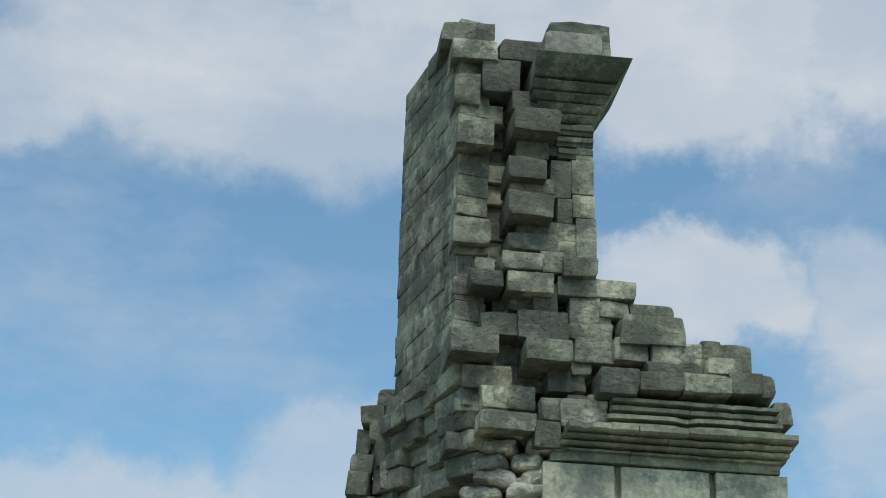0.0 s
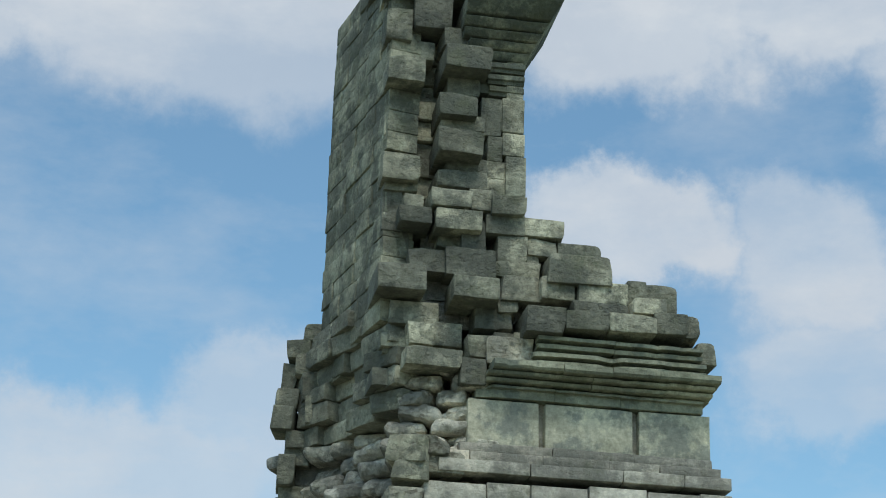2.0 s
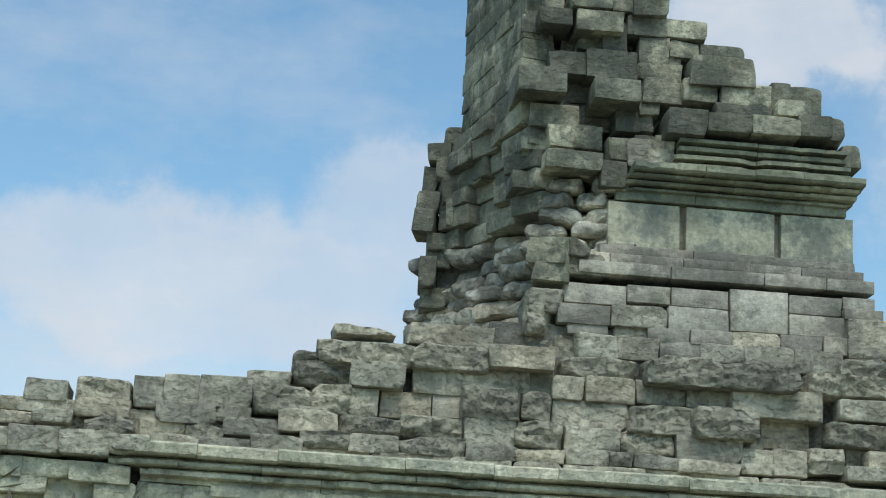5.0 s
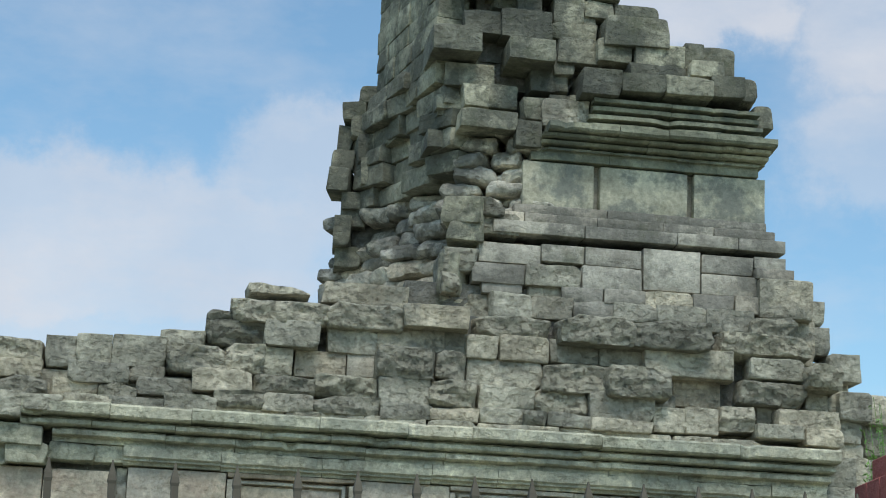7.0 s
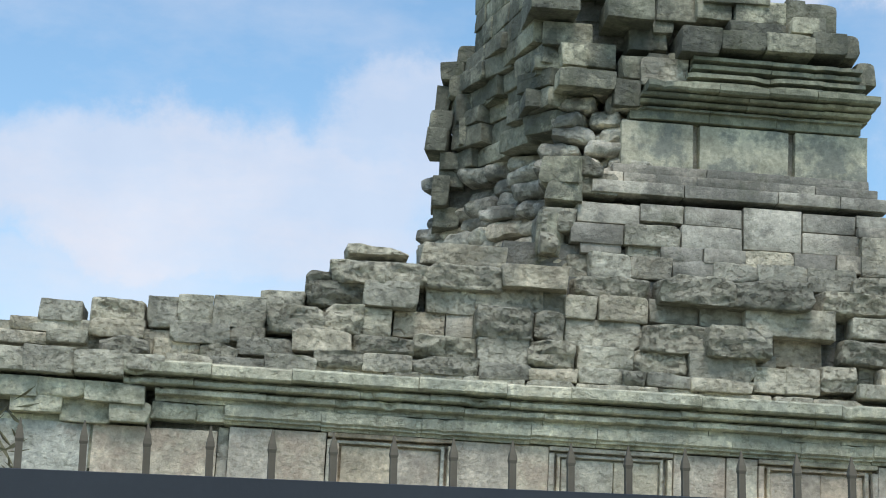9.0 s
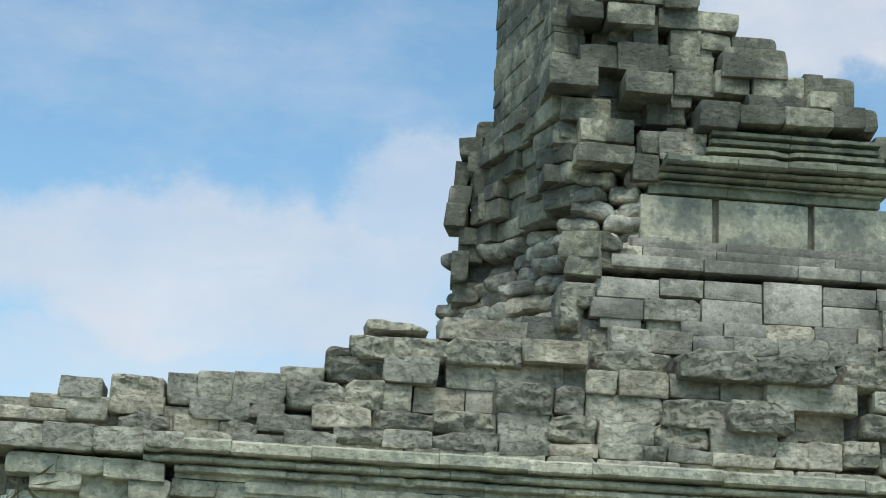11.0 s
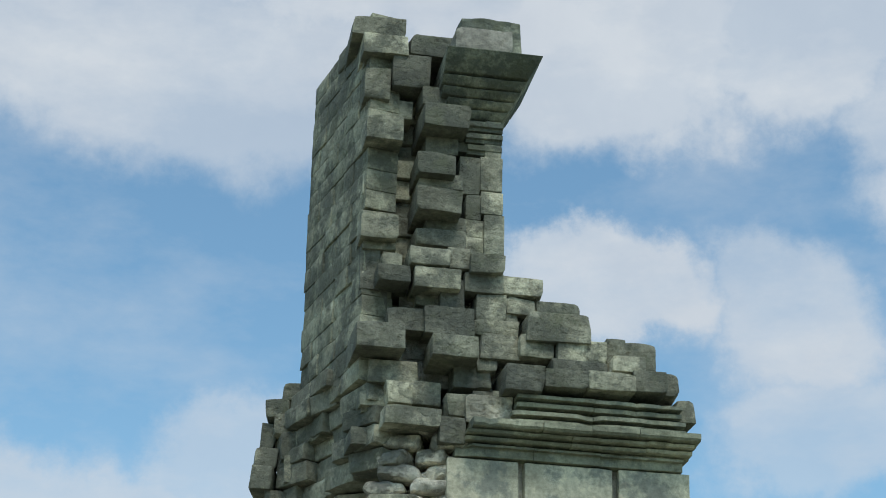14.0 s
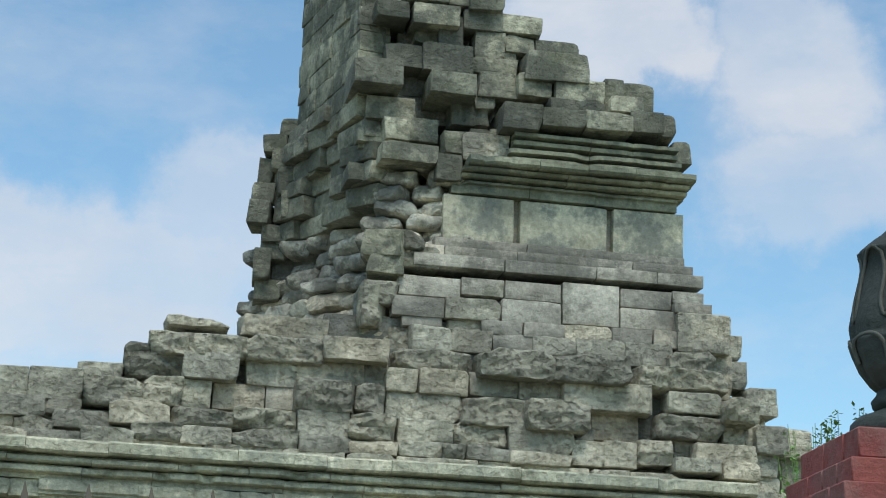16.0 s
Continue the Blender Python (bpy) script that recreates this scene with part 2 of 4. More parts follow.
# ---- building blocks ----
def placed(ob):
    """The pose of ob in the world."""
    return placed(ob.parent) @ ob.matrix_parent_inverse @ ob.matrix_basis if ob.parent else ob.matrix_basis


def under(ob, parent):
    """Parent ob, keeping its own numbers in world metres."""
    if parent is not None:
        ob.parent = parent
        ob.matrix_parent_inverse = placed(parent).inverted()


def add_mesh(name, verts, faces, mat, parent=None, label="", smooth=True, angle=38):
    me = bpy.data.meshes.new(name)
    me.from_pydata([tuple(v) for v in verts], [], faces)
    me.materials.append(mat)
    if smooth:
        me.shade_smooth()
        me.set_sharp_from_angle(angle=radians(angle))
    ob = new(name, me)
    under(ob, parent)
    if label:
        tagged(ob, label)
    return ob


def part(name, bm, mat, parent, label="", smooth=True, angle=38):
    me = bpy.data.meshes.new(name)
    bm.to_mesh(me)
    bm.free()
    me.materials.append(mat)
    if smooth:
        me.shade_smooth()
        me.set_sharp_from_angle(angle=radians(angle))
    ob = new(name, me)
    under(ob, parent)
    if label:
        tagged(ob, label)
    return ob


def thing(name, label, category, at=(0, 0, 0), group="", kind=""):
    ob = new(name)
    ob.location = at
    ob.empty_display_size = 0.2
    return tagged(ob, label, category, group, kind)


# style: edge radius, corner jitter, fine displacement, grid step, number and depth of the chips, relief of the broken face
STYLES = {"dressed": (0.006, 0.004, 0.003, 0.11, 1, 0.015, 0.006), "worn": (0.007, 0.009, 0.005, 0.030, 3, 0.035, 0.03), "block": (0.005, 0.012, 0.004, 0.045, 3, 0.03, 0.014), "rough": (0.016, 0.018, 0.010, 0.022, 5, 0.07, 0.075), "pillow": (0.07, 0.04, 0.03, 0.03, 4, 0.05, 0.035)}
counter = [0]


def axis_marks(half, r, step):
    inner = half - r
    n = max(1, int(round(2 * inner / step)))
    return [-half] + [-inner + 2 * inner * i / n for i in range(n + 1)] + [half]


def block_shape(w, d, h, style):
    """Vertices and faces of one hewn block about its centre, with rounded, jittered and broken edges."""
    rad, jit, disp, step, chips, bite, relief = STYLES[style]
    counter[0] += 1
    rng = random.Random(counter[0] * 7 + 3)
    half = (w / 2, d / 2, h / 2)
    rad = min(rad * rng.uniform(0.7, 1.3), min(half) * (0.72 if style == "pillow" else 0.6))
    marks = [axis_marks(half[0], rad, step), axis_marks(half[1], rad, max(step, 0.2)), axis_marks(half[2], rad, step)]
    off = {(a, b, c): Vector((rng.uniform(-jit, jit), rng.uniform(-jit, jit), rng.uniform(-jit, jit) * 0.6)) for a in (0, 1) for b in (0, 1) for c in (0, 1)}
    seed = Vector((rng.uniform(0, 90), rng.uniform(0, 90), rng.uniform(0, 90)))
    cuts = []
    for c in range(chips):
        nrm = Vector((rng.uniform(-1, 1), -rng.uniform(0.15, 1.0), rng.uniform(-1, 1))).normalized()
        cuts.append((nrm, sum(abs(v) * hh for v, hh in zip(nrm, half)) - bite * rng.uniform(0.2, 1.0)))
    index, verts, faces = {}, [], []
    n = [len(m) for m in marks]

    def vertex(i, j, k):
        if (i, j, k) in index:
            return index[(i, j, k)]
        p = Vector((marks[0][i], marks[1][j], marks[2][k]))
        inner = Vector([max(-hh + rad, min(hh - rad, v)) for v, hh in zip(p, half)])
        delta = p - inner
        if delta.length > 1e-9:
            p = inner + delta.normalized() * rad
        u = [(v + hh) / (2 * hh) for v, hh in zip(p, half)]
        for key, o in off.items():
            p = p + o * ((u[0] if key[0] else 1 - u[0]) * (u[1] if key[1] else 1 - u[1]) * (u[2] if key[2] else 1 - u[2]))
        for nrm, lim in cuts:
            over = nrm.dot(p) - lim
            if over > 0:
                p = p - nrm * over
        q = p + seed
        if j == 0 or p.y < -half[1] + 0.12:
            r = 0.3 + noise.noise(q * 3.5) * 0.55 + noise.noise(Vector((q.x * 6.0, q.y * 8.0, q.z * 15.0))) * 0.45 + abs(noise.noise(Vector((q.x * 11.0, q.y * 11.0, q.z * 20.0)))) * 0.45
            p = p + Vector((0, (r - 0.35) * relief, 0))
        if disp:
            p = p + noise.noise_vector(q * 4.0) * disp * 0.8 + noise.noise_vector(q * 11.0) * disp * 0.6
        index[(i, j, k)] = len(verts)
        verts.append(p)
        return index[(i, j, k)]

    for i in range(n[0] - 1):
        for k in range(n[2] - 1):
            faces.append((vertex(i, 0, k), vertex(i + 1, 0, k), vertex(i + 1, 0, k + 1), vertex(i, 0, k + 1)))
            j = n[1] - 1
            faces.append((vertex(i, j, k + 1), vertex(i + 1, j, k + 1), vertex(i + 1, j, k), vertex(i, j, k)))
    for i in range(n[0] - 1):
        for j in range(n[1] - 1):
            faces.append((vertex(i, j + 1, 0), vertex(i + 1, j + 1, 0), vertex(i + 1, j, 0), vertex(i, j, 0)))
            k = n[2] - 1
            faces.append((vertex(i, j, k), vertex(i + 1, j, k), vertex(i + 1, j + 1, k), vertex(i, j + 1, k)))
    for j in range(n[1] - 1):
        for k in range(n[2] - 1):
            faces.append((vertex(0, j + 1, k), vertex(0, j, k), vertex(0, j, k + 1), vertex(0, j + 1, k + 1)))
            i = n[0] - 1
            faces.append((vertex(i, j, k), vertex(i, j + 1, k), vertex(i, j + 1, k + 1), vertex(i, j, k + 1)))
    return verts, faces


def stone(parent, x0, x1, y, depth, z0, z1, style="dressed", mat=None, turn=0.0, tilt=0.0, name="stone", label=""):
    """One stone with its front at y; turn about z and tilt about y (degrees) round its middle."""
    verts, faces = block_shape(x1 - x0, depth, z1 - z0, style)
    ob = add_mesh(name, verts, faces, mat or {"dressed": DRESSED, "worn": WORN, "block": WORN, "rough": ROUGH, "pillow": RUBBLE}[style], parent, label, angle={"dressed": 40, "block": 35, "pillow": 45}.get(style, 50))
    ob.matrix_basis = pose((x0 + x1) / 2, y + depth / 2, (z0 + z1) / 2, 0, tilt, turn)
    return ob


def course(parent, x0, x1, y, z0, z1, width, seed, style="dressed", mat=None, depth=0.5, proud=0.01, joint=0.006, mix=None, skip=0.0):
    """One course of stones from x0 to x1, of random widths round width. mix: (style, share) of odd stones."""
    rng = random.Random(seed)
    x = x0
    while x < x1 - 0.02:
        w = width * rng.uniform(0.6, 1.4)
        if x1 - (x + w) < width * 0.45:
            w = x1 - x
        s, jut = style, rng.uniform(-proud, proud)
        if mix and rng.random() < mix[1]:
            s, jut = mix[0], jut + rng.uniform(-0.03, 0.12)
        if rng.random() >= skip:
            stone(parent, x + joint / 2, x + w - joint / 2, y - jut, depth, z0 + joint / 2, z1 - joint / 2, s, mat if s == style else None, tilt=rng.uniform(-0.5, 0.5) * (style != "dressed"))
        x += w


def prism(name, outline, z0, z1, mat, parent, label=""):
    """A solid on a plan outline, anticlockwise."""
    n = len(outline)
    verts = [(x, y, z0) for x, y in outline] + [(x, y, z1) for x, y in outline]
    faces = [tuple(range(n - 1, -1, -1)), tuple(range(n, 2 * n))] + [(i, (i + 1) % n, n + (i + 1) % n, n + i) for i in range(n)]
    return add_mesh(name, verts, faces, mat, parent, label, smooth=False)


# ---- ground ----
# out of view; its tone is chosen for the light it bounces up
bm = bmesh.new()
bmesh.ops.create_grid(bm, x_segments=24, y_segments=24, size=1500)
ground = part("ground", bm, EARTH, None, smooth=False)
tagged(ground, "unseen ground in earth and grass tones, set for bounced light", "ground", kind="structure")

# ---- lower wall of the ruin ----
lower = thing("ruined_lower_wall", "weathered grey stone wall with a moulded ledge and panelled face", "wall", (0.8, 14.9, 0), kind="structure")
prism("wall_core", [(-7.99, 15.35), (-2.3, 15.35), (-2.31, 15.05), (5.68, 15.05), (5.78, 17.4), (-7.92, 17.4)], 0.00, 3.93, CORE, lower, "stone core behind the facing")


def moulded_course(parent, x0, x1, y_back, profile, width, seed, mat, back=0.35, name="moulding_stone"):
    """Lengths of moulding laid end to end; profile: (outward, z) from the bottom up; edges are chipped here and there."""
    rng = random.Random(seed)
    top = max(o for o, z in profile)
    x = x0
    while x < x1 - 0.02:
        w = width * rng.uniform(0.6, 1.4)
        if x1 - (x + w) < width * 0.5:
            w = x1 - x
        jut, dz, lean = rng.uniform(-0.010, 0.010), rng.uniform(-0.005, 0.005), rng.uniform(-0.006, 0.006)
        pts = [(-back, profile[0][1])] + list(profile) + [(-back, profile[-1][1])]
        n = len(pts)
        cuts = max(3, int(w / 0.045))
        verts, faces = [], []
        for c in range(cuts + 1):
            u = c / cuts
            xx = x + 0.002 + (w - 0.004) * u
            bite = max(0.0, noise.noise(Vector((xx * 4.1 + seed * 3.7, seed, 1.5))) - 0.5) * 0.22 + max(0.0, noise.noise(Vector((xx * 13.0, seed * 1.3, 7.0))) - 0.42) * 0.07
            for o, z in pts:
                fine = noise.noise(Vector((xx * 9.0, o * 20.0 + seed, z * 20.0))) * 0.004
                reach = max(0.0, (o / top - 0.45) / 0.55) if o > 0 else 0.0
                out = o + (jut + fine - bite * reach if o > -back else 0.0)
                verts.append((xx, y_back - out, z + dz + lean * (u - 0.5) + fine * 0.5 - bite * reach * 0.25))
        for c in range(cuts):
            for k in range(n):
                a, b = c * n + k, c * n + (k + 1) % n
                faces.append((a, b, b + n, a + n))
        faces.append(tuple(range(n - 1, -1, -1)))
        faces.append(tuple(range(cuts * n, cuts * n + n)))
        add_mesh(name, verts, faces, mat, parent, angle=24)
        x += w


# ledge: plain fascia, hollow, two fillets and the projecting nose
moulded_course(lower, -0.42, 5.34, 14.95, [(0.07, 3.60), (0.07, 3.625), (0.115, 3.63), (0.115, 3.645), (0.14, 3.66), (0.14, 3.745)], 0.8, 11, LEDGE_STONE)
moulded_course(lower, -0.98, 5.36, 14.95, [(0.11, 3.748), (0.11, 3.785), (0.17, 3.79), (0.19, 3.80), (0.19, 3.835), (0.14, 3.84), (0.14, 3.855)], 0.9, 12, LEDGE_STONE)
moulded_course(lower, -1.23, 5.38, 14.95, [(0.13, 3.858), (0.22, 3.863), (0.24, 3.875), (0.24, 3.905), (0.17, 3.91), (0.17, 3.932)], 0.8, 14, LEDGE_STONE)
moulded_course(lower, -1.23, 5.41, 14.95, [(0.18, 3.935), (0.29, 3.94), (0.31, 3.955), (0.31, 4.03), (0.28, 4.05)], 0.85, 13, LEDGE_STONE)


def blocks(parent, rows, back, mat=None):
    """Single stones: x0, x1, front y, z0, z1, style; each reaches back into the core."""
    rng = random.Random(len(rows))
    for x0, x1, y, z0, z1, style in rows:
        g = 0.001 if style in ("dressed", "pale") else 0.007
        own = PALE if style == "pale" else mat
        # rough stones among the lichen ones take the darkest tone
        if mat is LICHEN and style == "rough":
            own = VERY_DARK
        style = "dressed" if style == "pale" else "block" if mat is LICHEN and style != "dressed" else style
        stone(parent, x0 - g, x1 + g, y, max(0.3, back - y), z0 - g, z1 + g, style, own, turn=rng.uniform(-1.5, 1.5) * (style != "dressed"), tilt=rng.uniform(-0.8, 0.8) * (style == "rough"))


# broken stones where the ledge has fallen away
LEDGE_LEFT = [
    (-2.29, -1.90, 14.74, 3.721, 3.864, "worn"),
    (-1.90, -1.53, 14.76, 3.731, 3.865, "worn"),
    (-1.53, -1.07, 14.74, 3.710, 3.862, "worn"),
    (-2.09, -1.70, 14.80, 3.603, 3.725, "worn"),
    (-1.71, -1.32, 14.86, 3.556, 3.739, "worn"),
    (-1.31, -1.01, 14.78, 3.572, 3.724, "worn"),
    (-1.00, -0.65, 14.84, 3.618, 3.736, "worn"),
    (-0.65, -0.36, 14.86, 3.615, 3.742, "dressed"),
    (-2.28, -1.93, 14.92, 3.200, 3.593, "dressed"),
    (-1.93, -1.40, 14.93, 3.192, 3.622, "dressed"),
]
blocks(lower, LEDGE_LEFT, 15.3, LEDGE_STONE)
for k in range(7):
    course(lower, -8.2, -2.34, 15.25, 0.55 * k, 0.55 * k + 0.545, 0.7, 20 + k, "dressed", BODY, 0.4, 0.01)
# plain stones of the wall's outer end, below the ledge
for k, (x0, x1, z0, z1) in enumerate(((5.37, 5.63, 3.76, 4.02), (5.55, 5.78, 3.78, 4.04), (5.35, 5.75, 3.6, 3.77), (5.57, 5.82, 3.59, 3.79), (5.75, 5.96, 3.44, 3.76), (5.73, 5.94, 3.74, 4.03), (5.71, 5.92, 3.14, 3.46))):
    stone(lower, x0, x1, 14.86 + 0.05 * (k % 2), 0.7, z0, z1, "worn", None, turn=-2)
# panelled face: framed panels between plain ochre piers
PANELS = [(0.41, 1.43), (2.20, 3.22), (3.93, 4.93)]
LEVELS = ((2.62, 3.595), (1.9, 2.62), (1.2, 1.9), (0.5, 1.2), (0.0, 0.5))
for z0, z1 in LEVELS:
    for x0, x1 in ((-2.32, -1.47), (-1.45, -1.03), (-1.02, -0.47), (-0.37, -0.02), (-0.01, 0.40)):
        stone(lower, x0, x1, 14.9, 0.4, z0, z1 - (0.05 if z0 > 2 and x1 < -0.4 else 0.006), "dressed", OCHRE if x0 > -1.46 else BODY)
    stone(lower, -0.46, -0.38, 14.985, 0.3, z0, z1 - 0.006, "dressed", BODY)
edge = PANELS[0][1]
for a, b in PANELS[1:] + [(5.81, 5.81)]:
    for z0, z1 in LEVELS:
        mid = edge + (a - edge) * 0.62
        stone(lower, edge + 0.003, mid - 0.003, 14.9, 0.4, z0, z1 - 0.006, "dressed", OCHRE)
        stone(lower, mid + 0.003, a - 0.003, 14.905, 0.4, z0, z1 - 0.006, "dressed", OCHRE if a < 3 else BODY)
    edge = b
for a, b in PANELS:
    for f0, f1, y in ((a, a + 0.045, 14.89), (a + 0.075, a + 0.10, 14.92), (b - 0.045, b, 14.89), (b - 0.10, b - 0.075, 14.92)):
        stone(lower, f0, f1, y, 0.3, 2.2, 3.54, "dressed", BODY, name="panel_frame")
    stone(lower, a, b, 14.89, 0.3, 3.56, 3.595, "dressed", BODY, name="panel_frame")
    stone(lower, a + 0.075, b - 0.075, 14.92, 0.3, 3.515, 3.54, "dressed", BODY, name="panel_frame")
    m = a + (b - a) * 0.53
    stone(lower, a + 0.02, b - 0.02, 14.985, 0.1, 2.2, 3.56, "dressed", BODY, name="panel_bed")
    stone(lower, a + 0.115, m, 14.95, 0.3, 2.2, 3.50, "dressed", BODY, name="panel")
    stone(lower, m + 0.005, b - 0.115, 14.95, 0.3, 2.2, 3.50, "dressed", BODY, name="panel")

# ---- rough courses over the ledge ----
parapet = thing("ruined_stepped_courses", "rough broken courses of grey stone blocks stepping up over the ledge", "masonry", (0.8, 14.9, 3.9), kind="structure")
prism("wall_core", [(-7.81, 14.95), (0.36, 14.95), (0.37, 15.05), (5.47, 15.05), (5.58, 17.4), (-7.72, 17.4)], 3.94, 4.34, WORN, parapet, "stone core behind the facing")
prism("wall_core", [(-0.08, 15.08), (5.44, 15.08), (5.54, 17.3), (0.03, 17.3)], 4.34, 4.66, CORE, parapet, "stone core behind the facing")
prism("wall_core", [(0.58, 15.12), (5.31, 15.12), (5.4, 17.2), (0.68, 17.2)], 4.66, 5.06, CORE, parapet, "stone core behind the facing")
prism("wall_core", [(1.79, 15.2), (5.26, 15.2), (5.35, 17.2), (1.89, 17.2)], 5.07, 5.35, CORE, parapet, "stone core behind the facing")


# loose blocks on the broken crest
TOPMOST = [
    (-1.96, -1.63, 14.90, 4.361, 4.523, "worn"),
    (-1.56, -1.12, 14.86, 4.348, 4.555, "rough"),
    (-1.10, -0.86, 14.92, 4.364, 4.610, "worn"),
    (-0.86, -0.59, 14.90, 4.410, 4.633, "worn"),
    (-0.58, -0.16, 14.88, 4.399, 4.645, "worn"),
    (-0.20, 0.16, 14.98, 4.619, 4.737, "worn"),
    (0.17, 0.41, 14.95, 4.635, 4.918, "rough"),
    (0.35, 1.13, 14.84, 4.831, 5.011, "rough"),
    (0.48, 0.98, 15.10, 5.089, 5.195, "rough"),
    (1.09, 1.81, 15.12, 5.095, 5.260, "worn"),
    (1.13, 1.74, 14.84, 4.833, 5.031, "rough"),
    (1.76, 2.31, 14.80, 4.885, 5.060, "worn"),
    (0.22, 0.66, 14.92, 4.634, 4.832, "rough"),
    (0.63, 1.07, 14.84, 4.646, 4.844, "worn"),
    (1.15, 1.55, 14.95, 4.641, 4.840, "worn"),
]
blocks(parapet, TOPMOST, 15.4)
# upper rough course
UPPER = [
    (1.56, 2.10, 14.95, 4.703, 4.874, "worn"),
    (-0.16, 0.33, 14.86, 4.384, 4.598, "rough"),
    (0.33, 0.64, 14.86, 4.401, 4.630, "rough"),
    (0.64, 0.86, 14.90, 4.413, 4.628, "worn"),
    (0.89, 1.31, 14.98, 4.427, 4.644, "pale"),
    (1.32, 1.55, 14.97, 4.453, 4.641, "dressed"),
    (1.54, 2.05, 14.74, 4.425, 4.676, "rough"),
    (2.36, 3.00, 14.92, 4.870, 5.027, "rough"),
    (2.29, 2.55, 14.90, 4.672, 4.851, "worn"),
    (2.57, 2.98, 14.90, 4.666, 4.866, "worn"),
    (3.01, 3.42, 14.98, 4.698, 4.876, "worn"),
    (3.44, 3.81, 14.94, 4.689, 4.871, "worn"),
    (2.32, 2.94, 14.93, 4.445, 4.663, "worn"),
    (2.93, 3.46, 14.82, 4.411, 4.656, "rough"),
    (3.07, 3.68, 14.76, 4.836, 5.056, "rough"),
]
blocks(parapet, UPPER, 15.4)
# middle rough course
MIDDLE = [
    (-2.18, -1.93, 14.90, 4.269, 4.371, "worn"),
    (-2.45, -1.86, 14.86, 4.154, 4.263, "worn"),
    (-2.03, -1.55, 14.92, 4.263, 4.365, "worn"),
    (-1.88, -1.56, 14.82, 4.176, 4.268, "worn"),
    (-1.54, -1.12, 14.84, 4.251, 4.381, "worn"),
    (-1.47, -1.06, 14.80, 4.093, 4.248, "rough"),
    (-0.91, -0.44, 14.84, 4.245, 4.397, "worn"),
    (-0.43, -0.15, 14.88, 4.283, 4.394, "worn"),
    (-1.05, -0.67, 14.88, 4.125, 4.262, "worn"),
    (-0.67, -0.36, 14.80, 4.106, 4.243, "rough"),
    (-0.36, 0.08, 14.86, 4.178, 4.307, "worn"),
    (0.08, 0.55, 14.78, 4.226, 4.401, "worn"),
    (0.54, 1.07, 14.80, 4.221, 4.383, "rough"),
    (1.06, 1.57, 14.80, 4.237, 4.422, "rough"),
    (1.57, 1.99, 14.78, 4.218, 4.422, "worn"),
]
blocks(parapet, MIDDLE, 15.4)
# course resting on the ledge
LOWER = [
    (-2.57, -2.01, 14.66, 3.906, 4.080, "worn"),
    (-2.01, -1.63, 14.66, 3.906, 4.099, "worn"),
    (-1.62, -1.25, 14.66, 3.913, 4.097, "worn"),
    (-1.25, -0.93, 14.64, 3.969, 4.076, "worn"),
    (-0.92, -0.56, 14.70, 3.983, 4.110, "worn"),
    (-0.56, -0.13, 14.70, 3.991, 4.114, "worn"),
    (-0.13, 0.27, 14.72, 4.022, 4.167, "worn"),
    (0.26, 0.66, 14.74, 4.088, 4.225, "rough"),
    (0.65, 1.03, 14.74, 4.085, 4.226, "worn"),
    (1.03, 1.59, 14.76, 4.091, 4.238, "rough"),
    (1.59, 2.00, 14.76, 4.095, 4.220, "worn"),
    (2.00, 2.39, 14.76, 4.213, 4.441, "rough"),
    (2.00, 2.40, 14.76, 4.112, 4.213, "worn"),
    (2.41, 2.85, 14.84, 4.246, 4.420, "worn"),
    (2.86, 3.31, 14.86, 4.252, 4.439, "rough"),
]
blocks(parapet, LOWER, 15.4)
# courses near the outer corner
LOWER_RIGHT = [
    (3.32, 3.85, 14.80, 4.209, 4.425, "worn"),
    (3.44, 3.99, 14.70, 4.406, 4.649, "rough"),
    (3.65, 4.34, 14.72, 4.824, 5.052, "rough"),
    (3.79, 4.57, 14.84, 4.622, 4.851, "worn"),
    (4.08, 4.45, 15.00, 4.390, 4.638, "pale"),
    (2.41, 2.77, 14.76, 4.110, 4.230, "worn"),
    (2.77, 2.96, 14.72, 4.094, 4.223, "rough"),
    (2.97, 3.32, 14.74, 4.115, 4.226, "worn"),
    (3.32, 3.83, 14.72, 4.103, 4.196, "worn"),
    (4.74, 5.13, 14.92, 5.011, 5.188, "rough"),
    (4.44, 5.23, 14.88, 4.818, 5.028, "rough"),
    (4.72, 5.17, 14.86, 4.651, 4.822, "worn"),
    (5.17, 5.46, 14.68, 4.570, 4.767, "rough"),
    (5.47, 5.74, 15.05, 4.720, 4.944, "worn"),
    (4.63, 5.19, 14.84, 4.429, 4.641, "rough"),
]
blocks(parapet, LOWER_RIGHT, 15.4)
